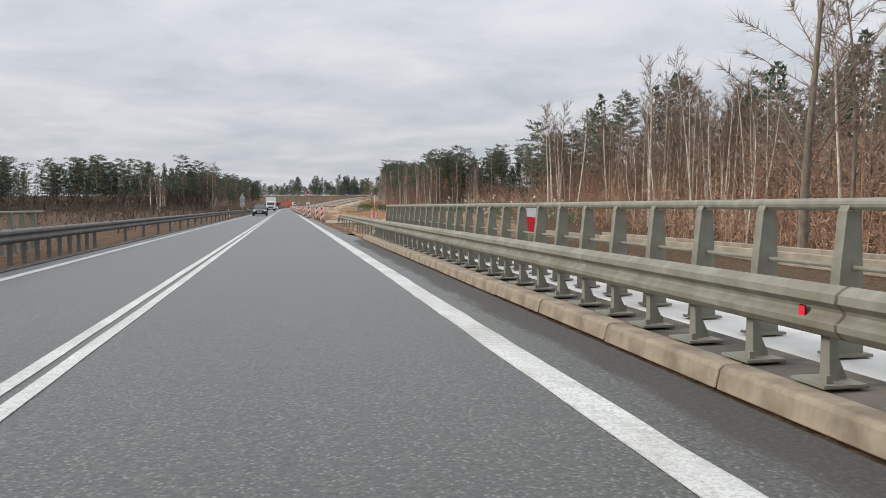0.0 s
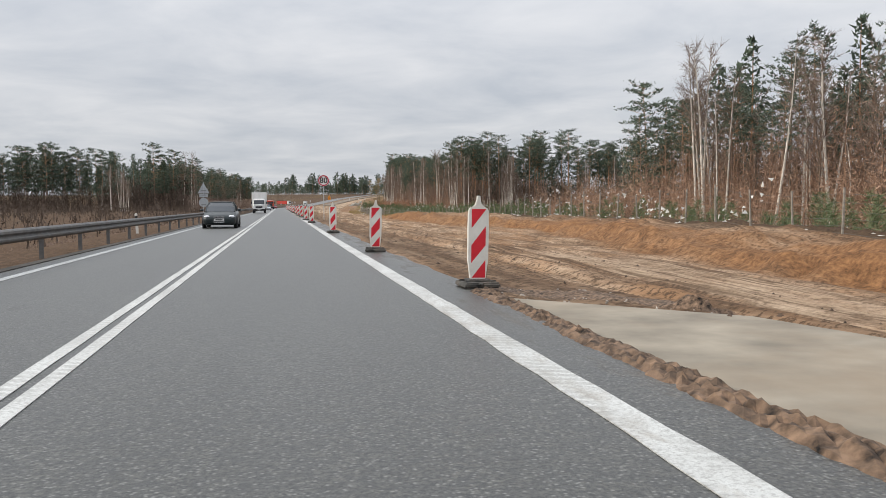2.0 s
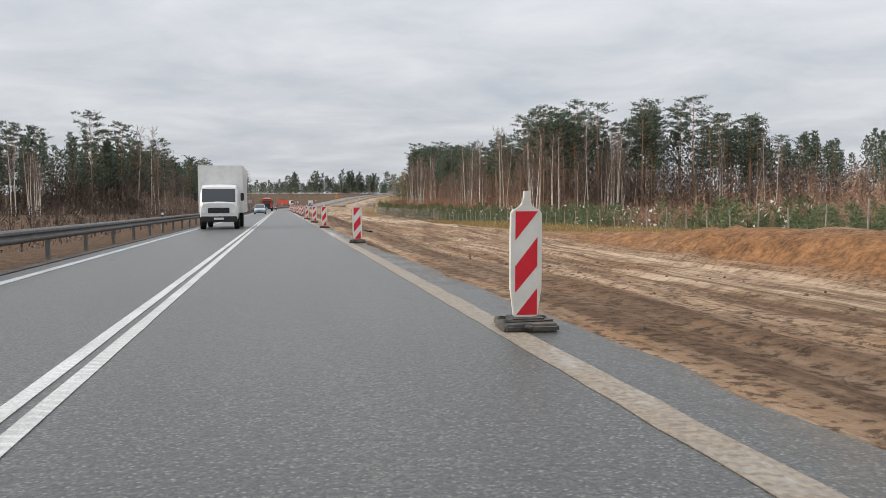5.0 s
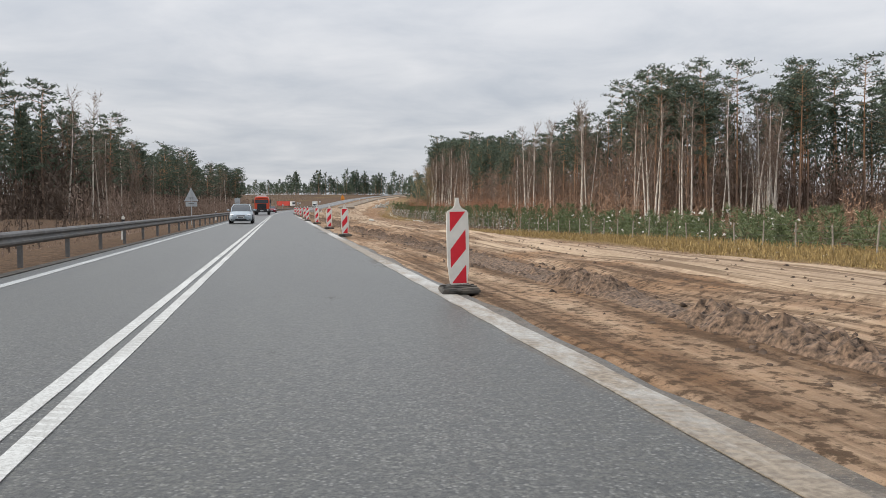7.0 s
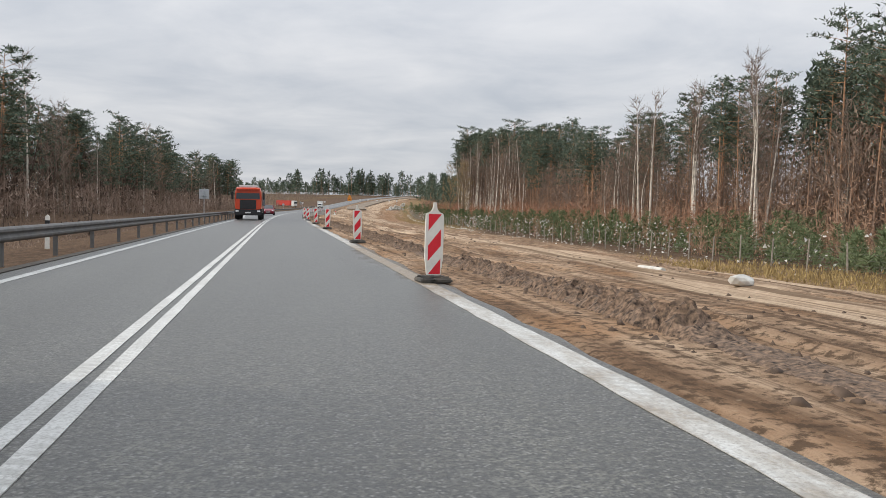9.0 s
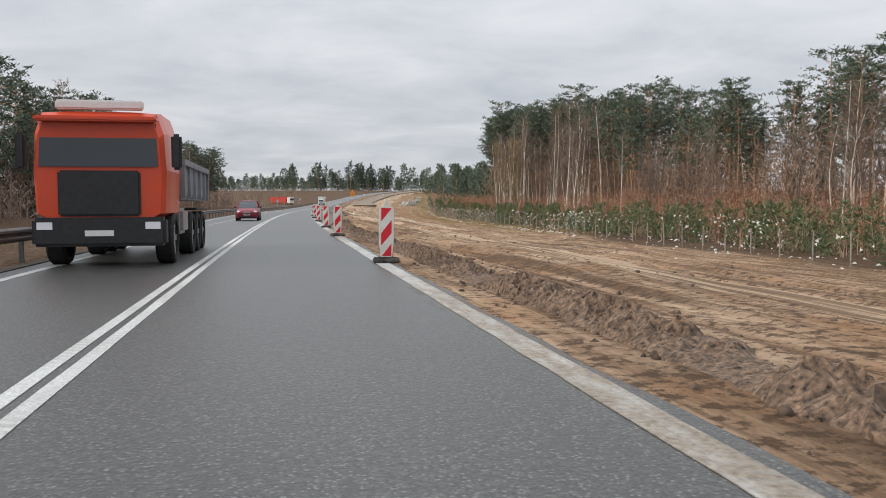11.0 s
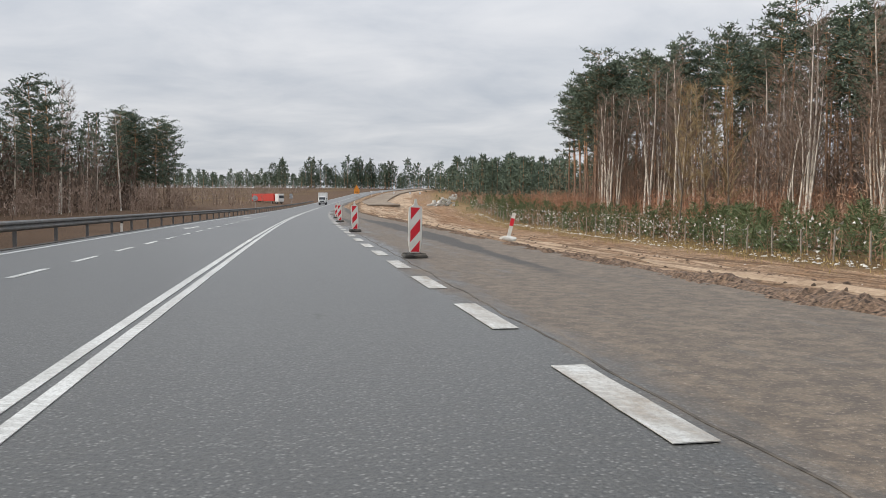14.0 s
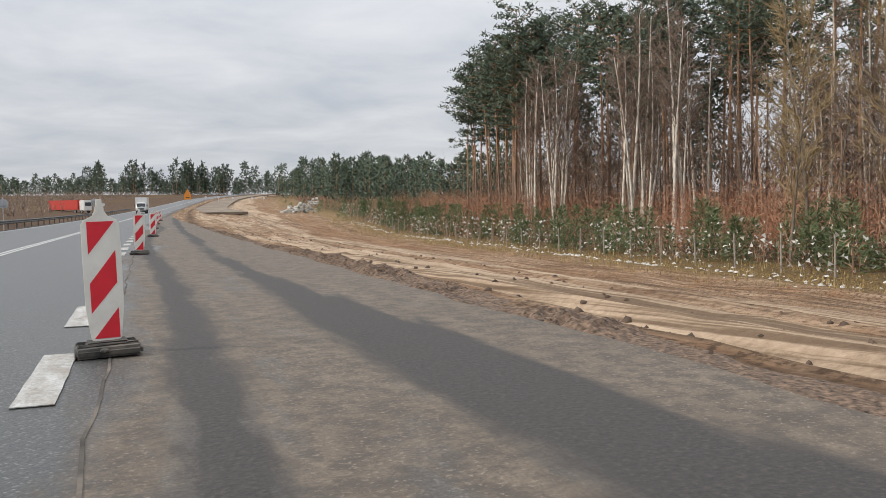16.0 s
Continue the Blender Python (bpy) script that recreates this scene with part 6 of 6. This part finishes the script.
    part("plate_bar", box(0, -0.058, 0.45, 0.38, 0.006, 0.05), TRIM, plate)
    return root


make_car("dark_saloon", "dark green saloon car with bright grille on the road", (0.02, 0.028, 0.03), at(-3.35, 107.6), 4.6, 1.82, 1.45, False, True)
make_car("silver_hatchback", "silver-blue hatchback car on the asphalt road", (0.34, 0.39, 0.43), at(-3.38, 280.3), 4.2, 1.76, 1.50, True)
make_car("red_car", "dark red compact crossover car on the asphalt road", (0.21, 0.012, 0.025), at(-3.45, 405.6), 4.3, 1.78, 1.60, True)


def make_box_lorry(m):
    root = thing("box_lorry", "white box lorry on the asphalt road", "lorry", m)
    white = paint("lorry_white", (0.72, 0.72, 0.70))
    part("cab", loft([section(y, w, 0.45, z, 0.03) for y, w, z in ((0.0, 0.9, 1.35), (0.1, 0.98, 1.5), (0.35, 1.0, 2.2), (0.9, 1.0, 2.35), (1.8, 1.0, 2.35))]), white, root)
    part("box", box(0, 4.6, 0.85, 2.4, 5.4, 2.6, 0.03), white, root, "plain white cargo box")
    part("windscreen", quad([(-0.86, 0.07, 1.42), (0.86, 0.07, 1.42), (0.84, 0.32, 2.12), (-0.84, 0.32, 2.12)], 0.03), GLASS, root, "dark glass")
    part("grille", box(0, 0.02, 0.85, 1.1, 0.1, 0.28, 0.02), TRIM, root)
    part("bumper", box(0, 0.05, 0.38, 1.9, 0.2, 0.3, 0.04), TRIM, root)
    part("chassis", box(0, 3.8, 0.55, 0.9, 6.8, 0.25), TRIM, root)
    part("number_plate", box(0, -0.07, 0.5, 0.5, 0.02, 0.11), PLATE, root)
    for sx in (-1, 1):
        part("headlight", box(sx * 0.76, 0.03, 0.82, 0.26, 0.1, 0.2, 0.03), LAMP, root)
        part("wing_mirror", box(sx * 1.2, 0.5, 1.5, 0.18, 0.1, 0.42, 0.03), TRIM, root)
        for y in (1.0, 5.6):
            make_wheel(root, sx * 0.88, y, 0.42, 0.28)


make_box_lorry(at(-3.5, 199.0))


def make_dump_truck(m):
    root = thing("dump_truck", "orange and black dump truck with low grey tipper body", "truck", m)
    red = paint("truck_orange", (0.62, 0.07, 0.025))
    grey = plain("tipper_grey", (0.27, 0.29, 0.32), 0.5, 0.3, grain=0.15, scale=2.0, dirt=(0.13, 0.11, 0.09))
    part("cab", loft([section(y, w, 0.95, z, 0.02) for y, w, z in ((0.0, 1.14, 2.9), (0.15, 1.22, 3.0), (0.6, 1.24, 3.05), (2.0, 1.24, 3.05))]), red, root)
    part("windscreen", quad([(-1.08, -0.01, 1.95), (1.08, -0.01, 1.95), (1.05, 0.05, 2.78), (-1.05, 0.05, 2.78)], 0.03), GLASS, root, "large dark windscreen")
    part("grille", box(0, -0.02, 1.0, 1.5, 0.1, 0.88, 0.04), TRIM, root, "black grille panel")
    part("bumper", box(0, 0.05, 0.42, 2.44, 0.35, 0.56, 0.06), TRIM, root, "black bumper")
    part("sun_visor", box(0, -0.12, 2.80, 2.2, 0.3, 0.1, 0.03), red, root)
    part("roof_sign", box(0, 0.2, 3.06, 1.6, 0.2, 0.18, 0.03), PLATE, root, "white roof board with dark bar")
    part("number_plate", box(0, -0.14, 0.62, 0.52, 0.02, 0.11), PLATE, root)
    part("chassis", box(0, 4.6, 0.7, 0.9, 7.4, 0.3), TRIM, root)
    body = loft([[(-1.2, y, 1.33), (1.2, y, 1.33), (1.25, y, 1.45), (1.25, y, 2.20), (-1.25, y, 2.20), (-1.25, y, 1.45)] for y in (2.35, 8.2)])
    tip = part("tipper_body", body, grey, root, "grey steel tipper body")
    for sx in (-1, 1):
        for y in (2.4, 3.5, 4.7, 5.9, 7.1, 8.15):
            part("rib", box(sx * 1.275, y, 1.36, 0.07, 0.12, 0.80), grey, tip)
        part("top_rim", box(sx * 1.275, 5.28, 2.10, 0.11, 5.95, 0.14, 0.01), grey, tip)
        part("headlight", box(sx * 0.98, -0.1, 0.72, 0.34, 0.06, 0.2, 0.03), LAMP, root)
        part("wing_mirror", box(sx * 1.42, 0.1, 1.9, 0.2, 0.14, 0.7, 0.05), TRIM, root)
        part("side_tank", box(sx * 0.95, 3.3, 0.55, 0.5, 1.1, 0.6, 0.08), RIM, root)
        for y in (1.3, 4.7, 6.0, 7.3):
            make_wheel(root, sx * 1.05, y, 0.52, 0.36)
        part("mudguard", box(sx * 1.05, 6.8, 1.08, 0.42, 3.0, 0.06, 0.02), TRIM, root)


make_dump_truck(at(-3.65, 357.1))


# ---- far end of the works ----
def make_artic(x, y, turn):
    root = thing("articulated_lorry", "red and white articulated lorry on a side road", "lorry", pose(x, y, ground_z(x, y) + 0.05, 0, 0, turn))
    part("cab", box(0, 0, 0.7, 2.45, 2.2, 2.9, 0.15), paint("cab_white", (0.72, 0.71, 0.69)), root, "white cab")
    part("windscreen", quad([(-1.05, -1.1, 2.0), (1.05, -1.1, 2.0), (1.05, -1.1, 3.0), (-1.05, -1.1, 3.0)], 0.02), GLASS, root)
    part("trailer", box(0, 8.0, 1.0, 2.5, 12.5, 2.7, 0.05), paint("trailer_red", (0.50, 0.05, 0.035)), root, "red trailer")
    for sx in (-1, 1):
        for yy in (0.2, 3.0, 11.0, 12.3):
            make_wheel(root, sx * 1.05, yy, 0.5, 0.3)


make_artic(7.0, 732.0, 38)
far_lorry = (at(-3.4, 664.0))
make_box_lorry(far_lorry)


def make_works_sign(x, y):
    root = thing("works_sign", "large orange roadworks board with triangle on two poles", "road sign", pose(x, y, ground_z(x, y), 0, 0, -8))
    for sx in (-0.8, 0.8):
        part("pole", tube([(sx, 0, -0.2), (sx, 0, 3.6)], 0.06, 8), GREY_BACK, root)
    part("board", box(0, -0.08, 1.6, 2.6, 0.05, 2.2, 0.01), SIGN_ORANGE, root, "orange board")
    part("triangle", prism([(-1.15, 3.85), (1.15, 3.85), (0, 5.8)], 0.05, "xz", -0.1), SIGN_ORANGE, root, "orange triangle")
    part("bar", box(0, -0.11, 2.2, 1.5, 0.01, 0.3), BLACK, root, "dark bar of writing")


make_works_sign(44.5, 822.0)
small = thing("road_sign", "small round white sign seen far off on a pole", "road sign", pose(52, 826, ground_z(52, 826), 0, 0, 0), "far signs at the works")
part("pole", tube([(0, 0, -0.2), (0, 0, 2.2)], 0.05, 6), GREY_BACK, small)
part("plate", disc(0.5, 0.03, -0.06, 2.3, 16), SIGN_WHITE, small)
for x, y in ((57.5, 829), (64, 833), (73, 838), (79, 843), (25, 760), (12, 752)):
    copy_thing(small, pose(x, y, ground_z(x, y), 0, 0, random.uniform(-8, 8)))
v, f = sweep([(6.6, -0.4), (6.6, 0.12), (15.5, 0.16), (15.5, -0.4)], lambda y: float(np.interp(y, [640, 720, 1200], [4, 0, 6])), 660, 1225, 8)
tagged(new("new_carriageway", mesh_of("new_carriageway", v, f, plain("dusty_base", (0.27, 0.215, 0.16), 0.95, grain=0.3, scale=0.25, dirt=(0.13, 0.095, 0.066)))), "pale unfinished new carriageway on the rising ground", "road", kind="structure")
# pale rubble beside the far end of the site

heap = thing("rubble_heap", "tall heap of pale broken stones and bags", "rubble heap", pose(56, 684, ground_z(56, 684)))
for k in range(70):
    t = RNG.rand()
    bm = box(0, 0, 0, RNG.uniform(0.5, 1.5), RNG.uniform(0.4, 1.0), RNG.uniform(0.25, 0.6), 0.08)
    ob = part("stone", bm, LITTER, heap)
    ob.matrix_basis = pose(-4.2 + 8.4 * t + RNG.randn() * 0.6, RNG.randn() * 2.0, max(0.0, (0.3 + 3.8 * t) * RNG.rand() - 0.1), RNG.uniform(-15, 15), RNG.uniform(-15, 15), RNG.uniform(0, 180))
